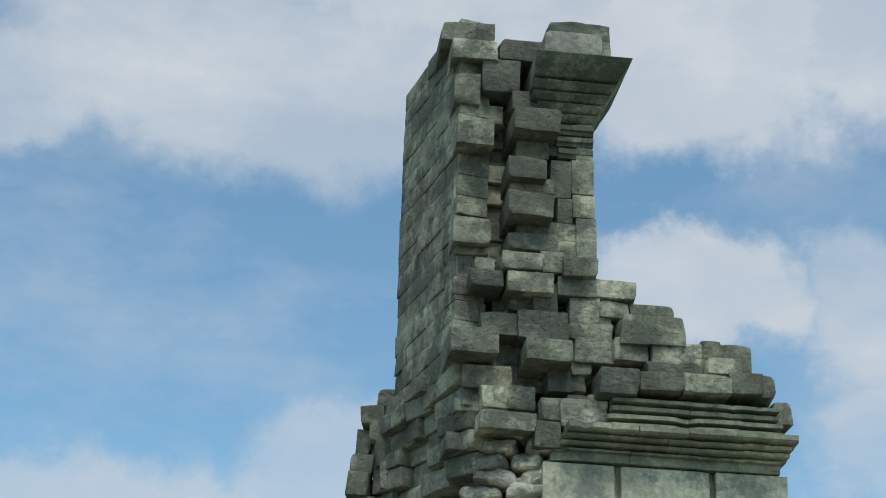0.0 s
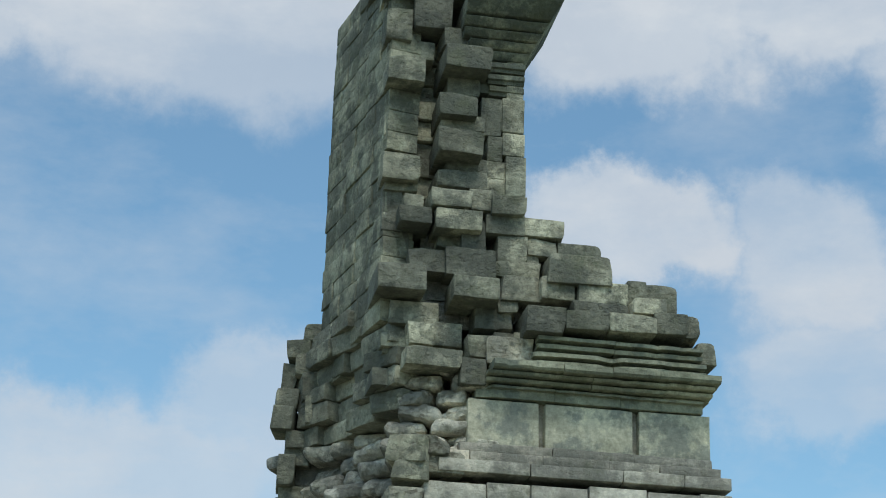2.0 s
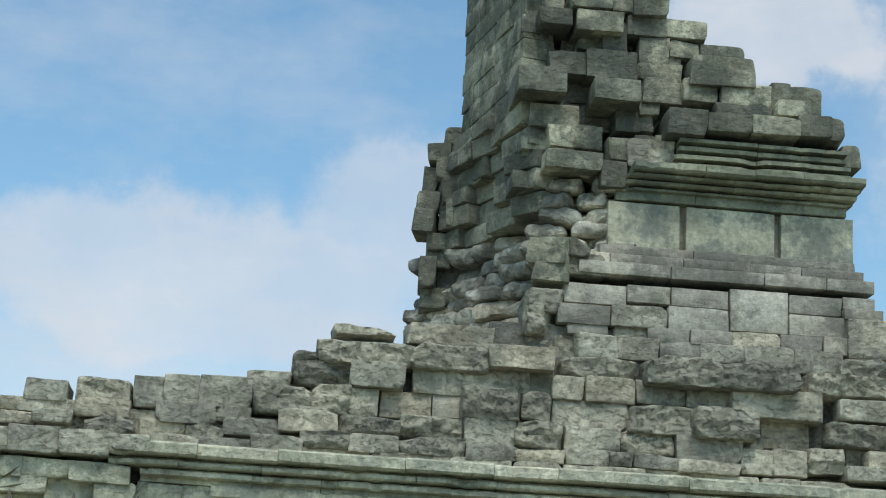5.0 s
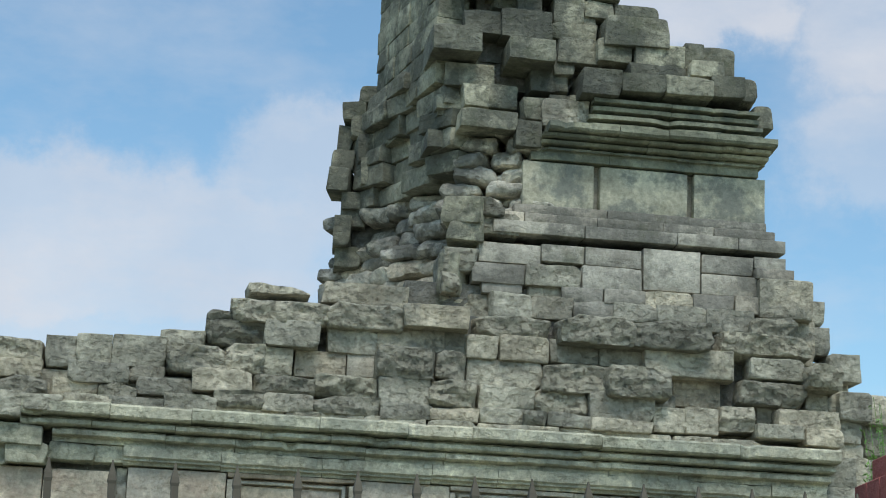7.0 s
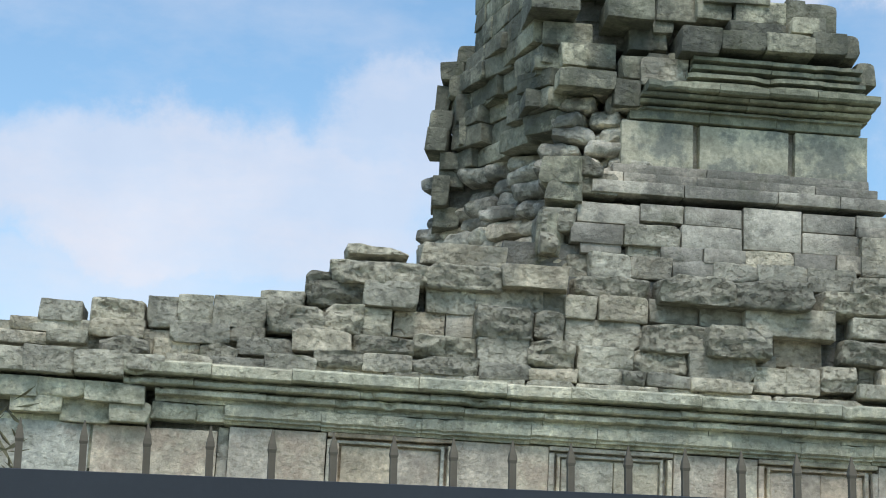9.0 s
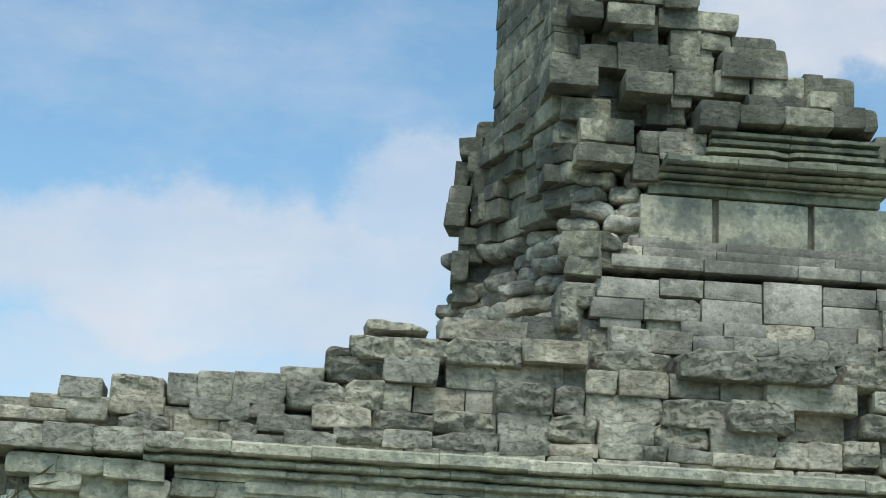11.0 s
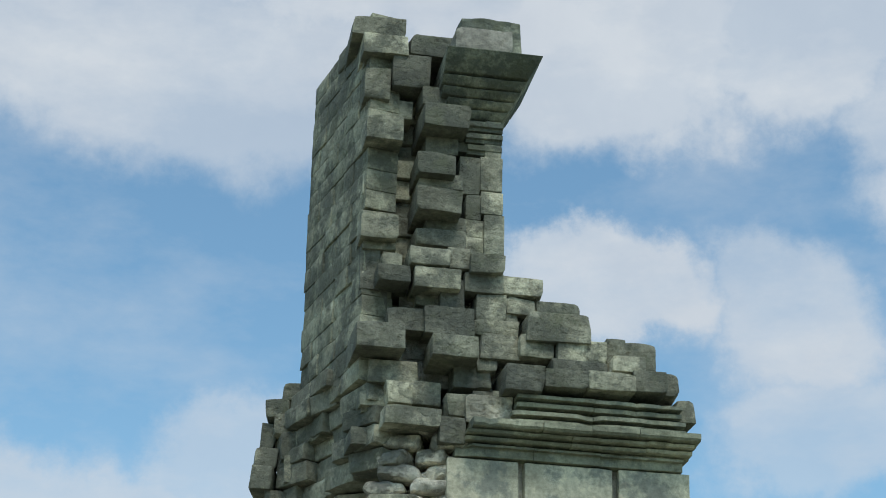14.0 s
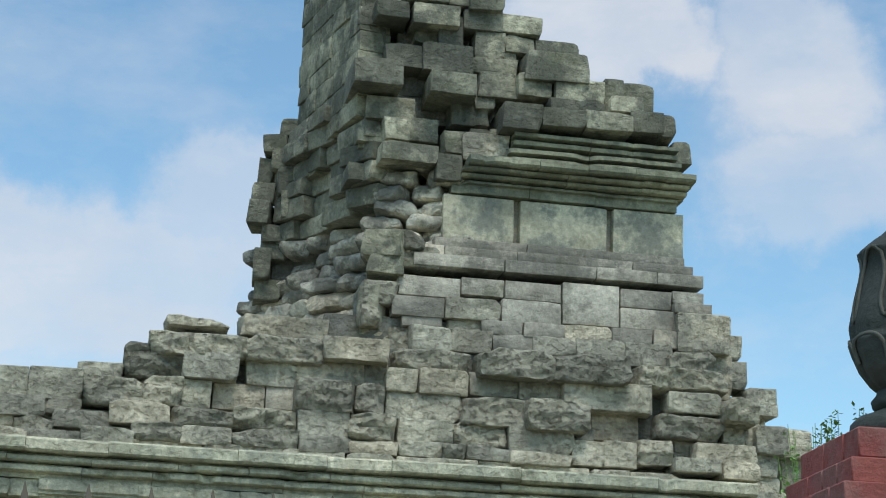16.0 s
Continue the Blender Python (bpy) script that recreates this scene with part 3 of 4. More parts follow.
# stones of the outer corner
CORNER = [
    (5.32, 5.45, 15.12, 5.207, 5.409, "worn"),
    (5.32, 5.49, 15.10, 4.943, 5.174, "worn"),
    (5.23, 5.41, 14.98, 4.422, 4.618, "worn"),
    (5.42, 5.55, 15.00, 4.418, 4.653, "worn"),
    (5.50, 5.77, 14.90, 4.353, 4.587, "worn"),
    (5.87, 6.11, 15.20, 4.387, 4.645, "worn"),
    (4.93, 5.45, 14.80, 4.220, 4.388, "worn"),
    (4.42, 4.72, 14.78, 4.175, 4.394, "rough"),
    (4.81, 5.01, 15.02, 4.283, 4.438, "worn"),
    (4.73, 5.14, 14.74, 4.136, 4.241, "worn"),
    (5.15, 5.46, 14.76, 4.098, 4.232, "worn"),
    (5.51, 5.72, 14.98, 4.171, 4.365, "worn"),
    (5.53, 5.73, 15.00, 4.029, 4.175, "worn"),
    (5.86, 6.08, 15.30, 4.132, 4.380, "worn"),
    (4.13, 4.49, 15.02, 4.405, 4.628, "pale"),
]
blocks(parapet, CORNER, 15.4)
# thin bed between the ledge and the rough courses
course(parapet, 0.25, 4.77, 14.76, 3.996, 4.105, 0.5, 37, "worn", None, 0.6, 0.015, 0.006)
# stones set back at the outer corner
FILL = [
    (5.15, 5.35, 15.10, 4.832, 5.262, "worn"),
    (5.24, 5.52, 15.12, 4.638, 4.865, "worn"),
    (5.01, 5.32, 15.10, 4.197, 4.490, "worn"),
    (5.52, 5.68, 15.20, 4.537, 4.786, "worn"),
    (3.87, 4.14, 14.82, 4.137, 4.334, "worn"),
    (4.14, 4.42, 14.80, 4.142, 4.348, "worn"),
    (3.90, 4.08, 14.98, 4.360, 4.473, "worn"),
    (2.10, 2.31, 14.98, 4.725, 4.915, "worn"),
    (2.06, 2.31, 14.86, 4.464, 4.699, "rough"),
]
blocks(parapet, FILL, 15.5)
for k, (z0, z1) in enumerate(((4.02, 4.22), (4.22, 4.42))):
    course(parapet, -8.2, -2.5 - 0.3 * k, 14.7 + 0.08 * k, z0, z1, 0.42, 31 + k, "worn", None, 0.6, 0.04, 0.008, ("rough", 0.4))

# ---- pedestal with panelled die and cornice ----
pedestal = thing("ruined_pedestal", "broken stone pedestal with three plain panels under a mossy cornice", "masonry", (3.7, 15.3, 5.2), kind="structure")
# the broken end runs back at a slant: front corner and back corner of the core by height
prism("pedestal_core", [(2.56, 15.5), (5.12, 15.5), (5.2, 17.3), (1.64, 18.3), (1.61, 17.75)], 5.15, 5.85, CORE, pedestal, "stone core behind the facing")
prism("pedestal_core", [(2.88, 15.6), (4.87, 15.6), (4.95, 17.3), (1.7, 18.3), (1.67, 17.75)], 5.86, 6.96, CORE, pedestal, "stone core behind the facing")
prism("pedestal_core", [(2.89, 15.7), (4.68, 15.7), (4.75, 17.3), (1.8, 18.2), (1.77, 17.6)], 6.96, 7.51, CORE, pedestal, "stone core behind the facing")
# lower courses of the base
BASE_LOWER = [
    (2.44, 2.78, 15.12, 5.278, 5.362, "dressed"),
    (2.82, 3.13, 15.14, 5.284, 5.368, "worn"),
    (3.12, 3.48, 15.10, 5.253, 5.376, "dressed"),
    (3.49, 3.85, 15.09, 5.255, 5.380, "dressed"),
    (3.86, 4.26, 15.08, 5.231, 5.380, "worn"),
    (4.27, 4.63, 15.08, 5.243, 5.393, "dressed"),
    (4.64, 4.99, 15.06, 5.243, 5.398, "dressed"),
    (2.50, 2.85, 15.06, 5.065, 5.270, "worn"),
    (2.86, 3.21, 15.08, 5.084, 5.265, "worn"),
    (3.23, 3.58, 15.10, 5.108, 5.266, "dressed"),
    (3.58, 3.94, 15.07, 5.105, 5.258, "worn"),
    (3.95, 4.39, 15.06, 5.116, 5.265, "worn"),
    (4.39, 4.79, 15.02, 5.062, 5.251, "worn"),
    (4.85, 5.31, 15.00, 5.217, 5.548, "worn"),
]
blocks(pedestal, BASE_LOWER, 15.6)
# dressed courses under the shadow line
BASE_UPPER = [
    (2.40, 2.94, 15.14, 5.555, 5.724, "dressed"),
    (2.95, 3.32, 15.15, 5.598, 5.748, "dressed"),
    (3.33, 3.82, 15.12, 5.583, 5.739, "dressed"),
    (3.84, 4.34, 15.13, 5.405, 5.772, "dressed"),
    (4.36, 4.82, 15.14, 5.599, 5.763, "dressed"),
    (4.83, 5.11, 15.14, 5.673, 5.780, "dressed"),
    (2.35, 2.80, 15.10, 5.360, 5.532, "dressed"),
    (2.81, 3.28, 15.09, 5.372, 5.546, "worn"),
    (3.30, 3.82, 15.11, 5.375, 5.574, "dressed"),
    (4.35, 4.85, 15.11, 5.402, 5.583, "dressed"),
    (4.83, 5.17, 15.08, 5.570, 5.662, "dressed"),
]
blocks(pedestal, BASE_UPPER, 15.6)
course(pedestal, 2.52, 5.11, 15.12, 5.821, 5.932, 0.6, 54, "dressed", None, 0.5, 0.004, 0.004)
course(pedestal, 2.46, 5.03, 15.17, 5.932, 6.023, 0.5, 55, "dressed", None, 0.5, 0.004, 0.004)
course(pedestal, 2.71, 4.97, 15.22, 6.023, 6.114, 0.6, 56, "dressed", None, 0.5, 0.004, 0.004)
for x0, x1 in ((2.785, 3.42), (3.475, 4.262), (4.325, 4.967)):
    stone(pedestal, x0, x1, 15.27, 0.4, 6.105, 6.522, "dressed", PANEL, name="panel")
course(pedestal, 2.80, 4.92, 15.37, 6.114, 6.570, 0.9, 57, "dressed", None, 0.3, 0.002, 0.004)
moulded_course(pedestal, 2.85, 4.90, 15.3, [(0.06, 6.536), (0.06, 6.611), (0.1, 6.616), (0.1, 6.636)], 0.7, 61, MOULD)
moulded_course(pedestal, 2.92, 4.96, 15.3, [(0.05, 6.639), (0.05, 6.651), (0.15, 6.656), (0.17, 6.681), (0.1, 6.686), (0.1, 6.696), (0.22, 6.704), (0.24, 6.726)], 0.7, 62, MOULD)
moulded_course(pedestal, 2.96, 5.00, 15.3, [(0.16, 6.729), (0.16, 6.736), (0.29, 6.746), (0.31, 6.766), (0.31, 6.811), (0.2, 6.821)], 0.65, 63, MOULD)
moulded_course(pedestal, 3.32, 4.90, 15.3, [(0.2, 6.826), (0.2, 6.866), (0.09, 6.871), (0.09, 6.898), (0.21, 6.904), (0.21, 6.941)], 0.75, 64, MOULD)
moulded_course(pedestal, 3.36, 4.86, 15.3, [(0.1, 6.944), (0.1, 6.971), (0.21, 6.976), (0.22, 7.011), (0.12, 7.016), (0.12, 7.036), (0.25, 7.044), (0.25, 7.076)], 0.75, 65, MOULD)
stone(pedestal, 2.93, 3.34, 15.18, 0.4, 6.83, 7.08, "worn")
# blocks stepping up to the tower
TIERS = [
    (3.48, 4.04, 15.12, 7.633, 7.883, "worn"),
    (3.60, 4.00, 15.36, 7.949, 8.087, "worn"),
    (3.42, 3.73, 15.18, 7.483, 7.688, "worn"),
    (3.74, 4.19, 15.14, 7.448, 7.654, "worn"),
    (4.25, 4.42, 15.32, 7.490, 7.769, "worn"),
    (4.36, 4.71, 15.36, 7.505, 7.757, "worn"),
    (4.24, 4.53, 15.04, 7.365, 7.504, "worn"),
    (3.70, 4.20, 15.12, 7.359, 7.450, "rough"),
    (3.26, 3.59, 14.98, 7.098, 7.329, "rough"),
    (3.59, 3.98, 14.97, 7.140, 7.293, "worn"),
    (3.99, 4.41, 14.97, 7.150, 7.313, "worn"),
    (4.42, 4.71, 15.00, 7.179, 7.365, "worn"),
    (4.67, 4.84, 15.10, 7.192, 7.385, "worn"),
    (4.85, 5.01, 15.16, 6.980, 7.166, "worn"),
]
blocks(pedestal, TIERS, 15.75, LICHEN)

prism("pedestal_core", [(2.38, 15.6), (4.63, 15.55), (4.69, 16.8), (2.46, 17.0)], 7.26, 7.51, CORE, pedestal, "stone core behind the facing")
prism("pedestal_core", [(2.38, 15.6), (3.95, 15.5), (4.01, 16.6), (2.45, 16.9)], 7.52, 7.89, CORE, pedestal, "stone core behind the facing")
prism("pedestal_core", [(2.37, 15.6), (3.39, 15.55), (3.43, 16.4), (2.43, 16.6)], 7.89, 8.22, CORE, pedestal, "stone core behind the facing")
# stones in the shadowed corner of the break
GAP = [
    (2.10, 2.35, 15.20, 5.159, 5.364, "worn"),
    (2.33, 2.51, 15.16, 5.066, 5.262, "worn"),
    (2.09, 2.24, 15.05, 5.245, 5.429, "rough"),
    (2.10, 2.39, 15.10, 5.449, 5.645, "worn"),
    (2.22, 2.61, 15.12, 5.954, 6.115, "rough"),
    (2.38, 2.75, 15.16, 5.812, 5.988, "worn"),
]
blocks(pedestal, GAP, 15.7, ROUGH)

# ragged broken end: rounded rubble and slabs running back at a slant
rubble = thing("broken_wall_end", "ragged broken end of the wall with rounded rubble stones", "masonry", (2.0, 15.9, 5.2), kind="structure")
prism("rubble_core", [(2.75, 15.75), (2.9, 17.6), (1.75, 17.9), (1.55, 17.4)], 5.1, 7.5, CORE, rubble, "stone core behind the rubble, toned dark for shade")


def slanted(z, f, out):
    """A point on the broken end's face: f from the front corner to the back, out from the face; and the face's turn."""
    t = (z - 5.2) / 2.0
    ax, ay = (2.46 + 0.34 * min(1, t * 1.4), 15.28 + 0.1 * t) if z < 6.85 else (2.34, 15.5)
    bx, by = 1.27 + 0.08 * t, 17.5
    turn = math.degrees(math.atan2(by - ay, bx - ax)) + 180
    nx, ny = -math.sin(radians(turn - 180)), math.cos(radians(turn - 180))
    return ax + (bx - ax) * f + nx * out, ay + (by - ay) * f + ny * out, turn, math.hypot(bx - ax, by - ay)


rng = random.Random(11)
z = 5.17
while z < 6.45:
    h = rng.uniform(0.135, 0.18)
    length = slanted(z, 0, 0)[3]
    s = rng.uniform(-0.1, 0.05)
    while s < length:
        w = rng.uniform(0.26, 0.50)
        f = min(1.0, max(0.0, (s + w / 2) / length))
        out = 0.06 * math.sin(s * 3.1 + z * 5.0) + rng.uniform(-0.09, 0.09) - 0.3 + 0.10 * max(0.0, 5.9 - z) * f
        cx, cy, turn, _ = slanted(z, f, out)
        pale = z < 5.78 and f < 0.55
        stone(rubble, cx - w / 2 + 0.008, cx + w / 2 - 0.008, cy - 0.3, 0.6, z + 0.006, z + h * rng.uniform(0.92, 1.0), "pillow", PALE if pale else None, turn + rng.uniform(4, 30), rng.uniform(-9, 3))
        s += w
    z += h
while z < 7.5:
    h = rng.uniform(0.16, 0.21)
    ax, ay, bx, by = 2.30 - 0.16 * (z - 6.45), 15.42, 1.50 + 0.04 * z / 6.0, 17.15
    turn = math.degrees(math.atan2(by - ay, bx - ax)) + 180
    nx, ny = -math.sin(radians(turn - 180)), math.cos(radians(turn - 180))
    length = math.hypot(bx - ax, by - ay)
    s = rng.uniform(0.0, 0.12)
    while s < length - 0.1:
        w = rng.uniform(0.28, 0.55)
        f = (s + w / 2) / length
        out = 0.05 * math.sin(s * 4.3 + z * 3.0) + rng.uniform(-0.07, 0.08) - 0.25
        cx, cy = ax + (bx - ax) * f + nx * out, ay + (by - ay) * f + ny * out
        stone(rubble, cx - w / 2 + 0.004, cx + w / 2 - 0.004, cy - 0.25, 0.5, z + 0.003, z + h * rng.uniform(0.95, 1.0), "block", LICHEN, turn + rng.uniform(-6, 10), rng.uniform(-4, 4))
        s += w
    z += h
z = 5.82
while z < 6.84:
    h = rng.uniform(0.11, 0.15)
    x = 2.22 + 0.08 * math.sin(z * 7)
    while x < 2.74:
        w = rng.uniform(0.26, 0.46)
        stone(rubble, x, x + w - 0.01, 15.26 + rng.uniform(-0.08, 0.06) + (2.74 - x) * 0.4, 0.5, z, z + h * 0.97, "pillow", None, rng.uniform(-34, -10), rng.uniform(-7, 5))
        x += w
    z += h
prism("rubble_core", [(1.50, 17.25), (2.0, 17.1), (2.2, 18.0), (1.55, 18.0)], 5.3, 7.62, CORE, rubble, "stone core behind the rubble, toned dark for shade")
# stub of the cross wall behind, its stones stepping outward
STUB = [
    (1.47, 1.75, 17.10, 7.561, 7.741, "block"),
    (1.31, 1.56, 17.05, 7.369, 7.547, "block"),
    (1.55, 1.78, 17.00, 7.369, 7.565, "block"),
    (1.38, 1.78, 17.00, 7.176, 7.383, "block"),
    (1.26, 1.42, 17.15, 7.049, 7.323, "block"),
    (1.22, 1.44, 17.05, 6.844, 7.059, "block"),
    (1.21, 1.43, 17.00, 6.629, 6.866, "block"),
    (1.43, 1.63, 16.92, 6.919, 7.180, "block"),
    (1.60, 1.85, 16.85, 6.959, 7.186, "block"),
    (1.48, 1.78, 16.88, 6.679, 6.938, "block"),
    (1.33, 1.61, 17.05, 6.473, 6.640, "block"),
    (1.36, 1.62, 17.10, 6.307, 6.473, "block"),
    (1.27, 1.45, 17.00, 6.097, 6.384, "block"),
    (1.30, 1.55, 17.10, 5.900, 6.110, "block"),
]
for x0, x1, y, z0, z1, style in STUB:
    stone(rubble, x0 + 0.05, x1 + 0.04, y, 0.4, z0, z1, style, LICHEN, rng.uniform(-14, 4), rng.uniform(-4, 4))
# stones at the foot of the break
for x0, x1, y, z0, z1, turn in ((2.17, 2.35, 15.08, 5.242, 5.60, -32), (2.16, 2.47, 15.10, 5.716, 5.88, -10), (2.16, 2.50, 15.08, 5.875, 6.106, -24)):
    stone(rubble, x0, x1, y, 0.5, z0, z1, "block", LICHEN, turn, 3)

# ---- tower ----
tower = thing("ruined_tower", "tall broken stone tower with a moulded cap and a ragged open front", "tower", (2.5, 16.2, 7.4), kind="structure")
prism("tower_core", [(2.14, 16.02), (3.20, 15.9), (3.27, 17.05), (1.84, 17.05), (1.83, 16.95)], 7.38, 10.53, CORE, tower, "stone core in the open front, toned dark for shade")
# dressed side face, running back from the front corner
CX, CY, BX, BY = 2.0, 15.45, 1.64, 17.1
side_turn = math.degrees(math.atan2(BY - CY, BX - CX)) + 180
side_len = math.hypot(BX - CX, BY - CY)
z = 6.80
k = 0
while z < 10.8:
    h = 0.21 + 0.02 * math.sin(k * 2.3)
    rng = random.Random(200 + k)
    s = 0.0
    reach = side_len
    while s < reach - 0.02:
        w = rng.uniform(0.26, 0.56)
        if reach - s - w < 0.18:
            w = reach - s
        f = (s + w / 2) / side_len
        jut = rng.uniform(-0.01, 0.012)
        a = radians(side_turn - 180)
        nx, ny = -math.sin(a), math.cos(a)
        cx, cy = CX + (BX - CX) * f, CY + (BY - CY) * f
        cx, cy = cx - nx * (0.15 + jut), cy - ny * (0.15 + jut)
        if z > 7.28 - 0.4 * f:
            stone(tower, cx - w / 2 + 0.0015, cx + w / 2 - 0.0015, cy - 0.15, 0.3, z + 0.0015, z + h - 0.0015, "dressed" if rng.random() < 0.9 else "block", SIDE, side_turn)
        s += w
    z += h
    k += 1
# dressed stones of the outer edge
PILASTER = [
    (3.12, 3.28, 15.44, 9.517, 9.960, "dressed"),
    (2.88, 3.08, 15.44, 9.150, 9.535, "dressed"),
    (3.08, 3.29, 15.43, 9.193, 9.548, "dressed"),
    (2.95, 3.09, 15.45, 8.897, 9.148, "dressed"),
    (3.09, 3.30, 15.43, 8.955, 9.188, "dressed"),
    (2.94, 3.13, 15.45, 8.719, 8.893, "dressed"),
    (3.12, 3.31, 15.43, 8.555, 8.951, "dressed"),
    (2.94, 3.12, 15.45, 8.543, 8.714, "dressed"),
    (2.96, 3.27, 15.21, 8.279, 8.440, "worn"),
    (2.92, 3.28, 15.29, 8.102, 8.296, "dressed"),
]
blocks(tower, PILASTER, 16.25, LICHEN)
# tall toothed column at the inner edge
FRONT_LEFT = [
    (1.83, 2.32, 15.42, 10.748, 10.924, "worn"),
    (1.92, 2.33, 15.36, 10.515, 10.720, "worn"),
    (1.95, 2.26, 15.55, 10.475, 10.612, "worn"),
    (1.95, 2.18, 15.42, 10.049, 10.373, "worn"),
    (1.99, 2.43, 15.52, 9.929, 10.087, "worn"),
    (1.97, 2.31, 15.24, 9.550, 9.774, "worn"),
    (2.01, 2.22, 15.62, 9.347, 9.543, "worn"),
    (1.98, 2.27, 15.52, 9.054, 9.287, "worn"),
    (1.97, 2.30, 15.32, 8.574, 8.802, "worn"),
    (2.00, 2.29, 15.42, 8.495, 8.614, "worn"),
    (2.17, 2.33, 15.28, 8.287, 8.404, "worn"),
    (2.13, 2.41, 15.22, 8.121, 8.265, "rough"),
    (1.99, 2.17, 15.45, 8.110, 8.559, "rough"),
    (2.09, 2.25, 15.50, 7.917, 8.138, "rough"),
]
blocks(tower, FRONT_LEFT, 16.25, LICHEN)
# toothed column beside the pilaster
FRONT_RIGHT = [
    (2.39, 2.78, 15.46, 10.597, 10.810, "worn"),
    (2.20, 2.56, 15.38, 10.191, 10.529, "rough"),
    (2.49, 2.92, 15.38, 10.035, 10.200, "worn"),
    (2.49, 2.91, 15.17, 9.703, 9.918, "worn"),
    (2.55, 2.84, 15.42, 9.545, 9.736, "worn"),
    (2.47, 2.81, 15.27, 9.259, 9.458, "worn"),
    (2.50, 2.91, 15.41, 9.175, 9.309, "worn"),
    (2.46, 2.87, 15.17, 8.835, 9.051, "worn"),
    (2.55, 2.93, 15.41, 8.755, 8.881, "worn"),
    (2.47, 2.92, 15.34, 8.550, 8.709, "worn"),
    (2.39, 2.75, 15.20, 8.305, 8.460, "worn"),
    (2.77, 2.98, 15.27, 8.310, 8.517, "worn"),
    (2.45, 2.87, 15.21, 8.081, 8.269, "worn"),
    (2.51, 2.74, 15.42, 7.977, 8.165, "worn"),
    (2.70, 2.91, 15.31, 7.946, 8.222, "rough"),
]
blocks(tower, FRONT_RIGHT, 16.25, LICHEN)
# jutting blocks at the tower's foot
SHOULDER = [
    (3.28, 3.66, 15.32, 8.137, 8.299, "worn"),
    (2.23, 2.58, 15.34, 7.707, 7.908, "rough"),
    (2.57, 3.01, 15.27, 7.677, 7.927, "rough"),
    (3.03, 3.30, 15.32, 7.849, 8.091, "worn"),
    (3.02, 3.42, 15.31, 7.705, 7.841, "worn"),
    (3.32, 3.58, 15.34, 7.953, 8.097, "worn"),
    (3.32, 3.44, 15.36, 7.750, 7.958, "worn"),
    (1.94, 2.35, 15.16, 7.449, 7.673, "rough"),
    (2.62, 3.02, 15.09, 7.395, 7.591, "worn"),
    (3.07, 3.43, 15.27, 7.471, 7.692, "worn"),
    (2.85, 3.05, 15.34, 7.202, 7.479, "worn"),
    (3.05, 3.23, 15.29, 7.360, 7.478, "worn"),
    (2.97, 3.18, 15.35, 7.199, 7.370, "worn"),
    (2.11, 2.53, 15.38, 7.203, 7.404, "worn"),
]
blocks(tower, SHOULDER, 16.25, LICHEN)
# blocks in the break beside the cornice
INNER = [
    (2.25, 2.47, 15.29, 6.987, 7.186, "worn"),
    (2.47, 2.72, 15.36, 7.012, 7.228, "worn"),
    (2.21, 2.70, 15.18, 6.775, 6.924, "worn"),
    (2.77, 2.97, 15.23, 6.898, 7.091, "worn"),
    (3.01, 3.19, 15.27, 6.926, 7.146, "worn"),
    (3.19, 3.49, 15.28, 6.926, 7.168, "dressed"),
    (2.69, 2.91, 15.20, 6.634, 6.865, "rough"),
    (2.03, 2.25, 15.45, 7.008, 7.140, "worn"),
    (2.06, 2.20, 15.50, 6.960, 7.077, "worn"),
    (1.97, 2.22, 15.55, 6.676, 6.824, "worn"),
]
blocks(tower, INNER, 16.25, LICHEN)
# set-back stones of the hollow
for k in range(14):
    stone(tower, 2.21 + 0.03 * (k % 2), 2.62, 15.86 - 0.05 * (k % 3), 0.35, 7.80 + 0.2 * k, 7.995 + 0.2 * k, "block", LICHEN)
# moulded cap: bands flaring outward over the pilaster
def flared(name, parent, x0, z0, z1, label=""):
    """One band of the cap: its front and its outer end lean out as they rise, with worn edges."""
    bm = bmesh.new()
    bmesh.ops.create_cube(bm, size=1.0)
    for v in bm.verts:
        z = z1 if v.co.z > 0 else z0
        lean = max(0.0, z - 9.93)
        v.co = Vector((3.28 + lean * 0.575 if v.co.x > 0 else x0, 16.0 if v.co.y > 0 else 15.43 - lean * 0.81, z))
    bmesh.ops.subdivide_edges(bm, edges=[e for e in bm.edges if abs(e.verts[0].co.x - e.verts[1].co.x) > 0.3], cuts=7, use_grid_fill=True)
    for v in bm.verts:
        v.co += noise.noise_vector(v.co * 7.0) * 0.007
    bmesh.ops.bevel(bm, geom=[e for e in bm.edges if len(e.link_faces) == 2 and e.calc_face_angle() > 0.6], offset=0.006, segments=1, affect="EDGES")
    return part(name, bm, CAP, parent, label, angle=30)


cap = flared("moulded_cap", tower, 2.665, 10.275, 10.46, "dark mossy moulded cap")
for x0, z0, z1 in ((2.80, 9.94, 10.005), (2.73, 10.02, 10.085), (2.67, 10.10, 10.165), (2.66, 10.18, 10.25)):
    flared("cap_stone", cap, x0, z0, z1)
stone(cap, 2.86, 3.27, 15.47, 0.5, 9.60, 10.26, "dressed", CAP, name="cap_stone")
for x0, out, z0, z1 in ((2.95, 0.05, 9.60, 9.66), (2.93, 0.07, 9.72, 9.775), (2.90, 0.09, 9.83, 9.89)):
    moulded_course(cap, x0, 3.285, 15.47, [(out - 0.03, z0 - 0.03), (out - 0.025, z0), (out, z0 + 0.01), (out, z1)], 1.4, int(z0 * 100), CAP, 0.06, name="cap_stone")

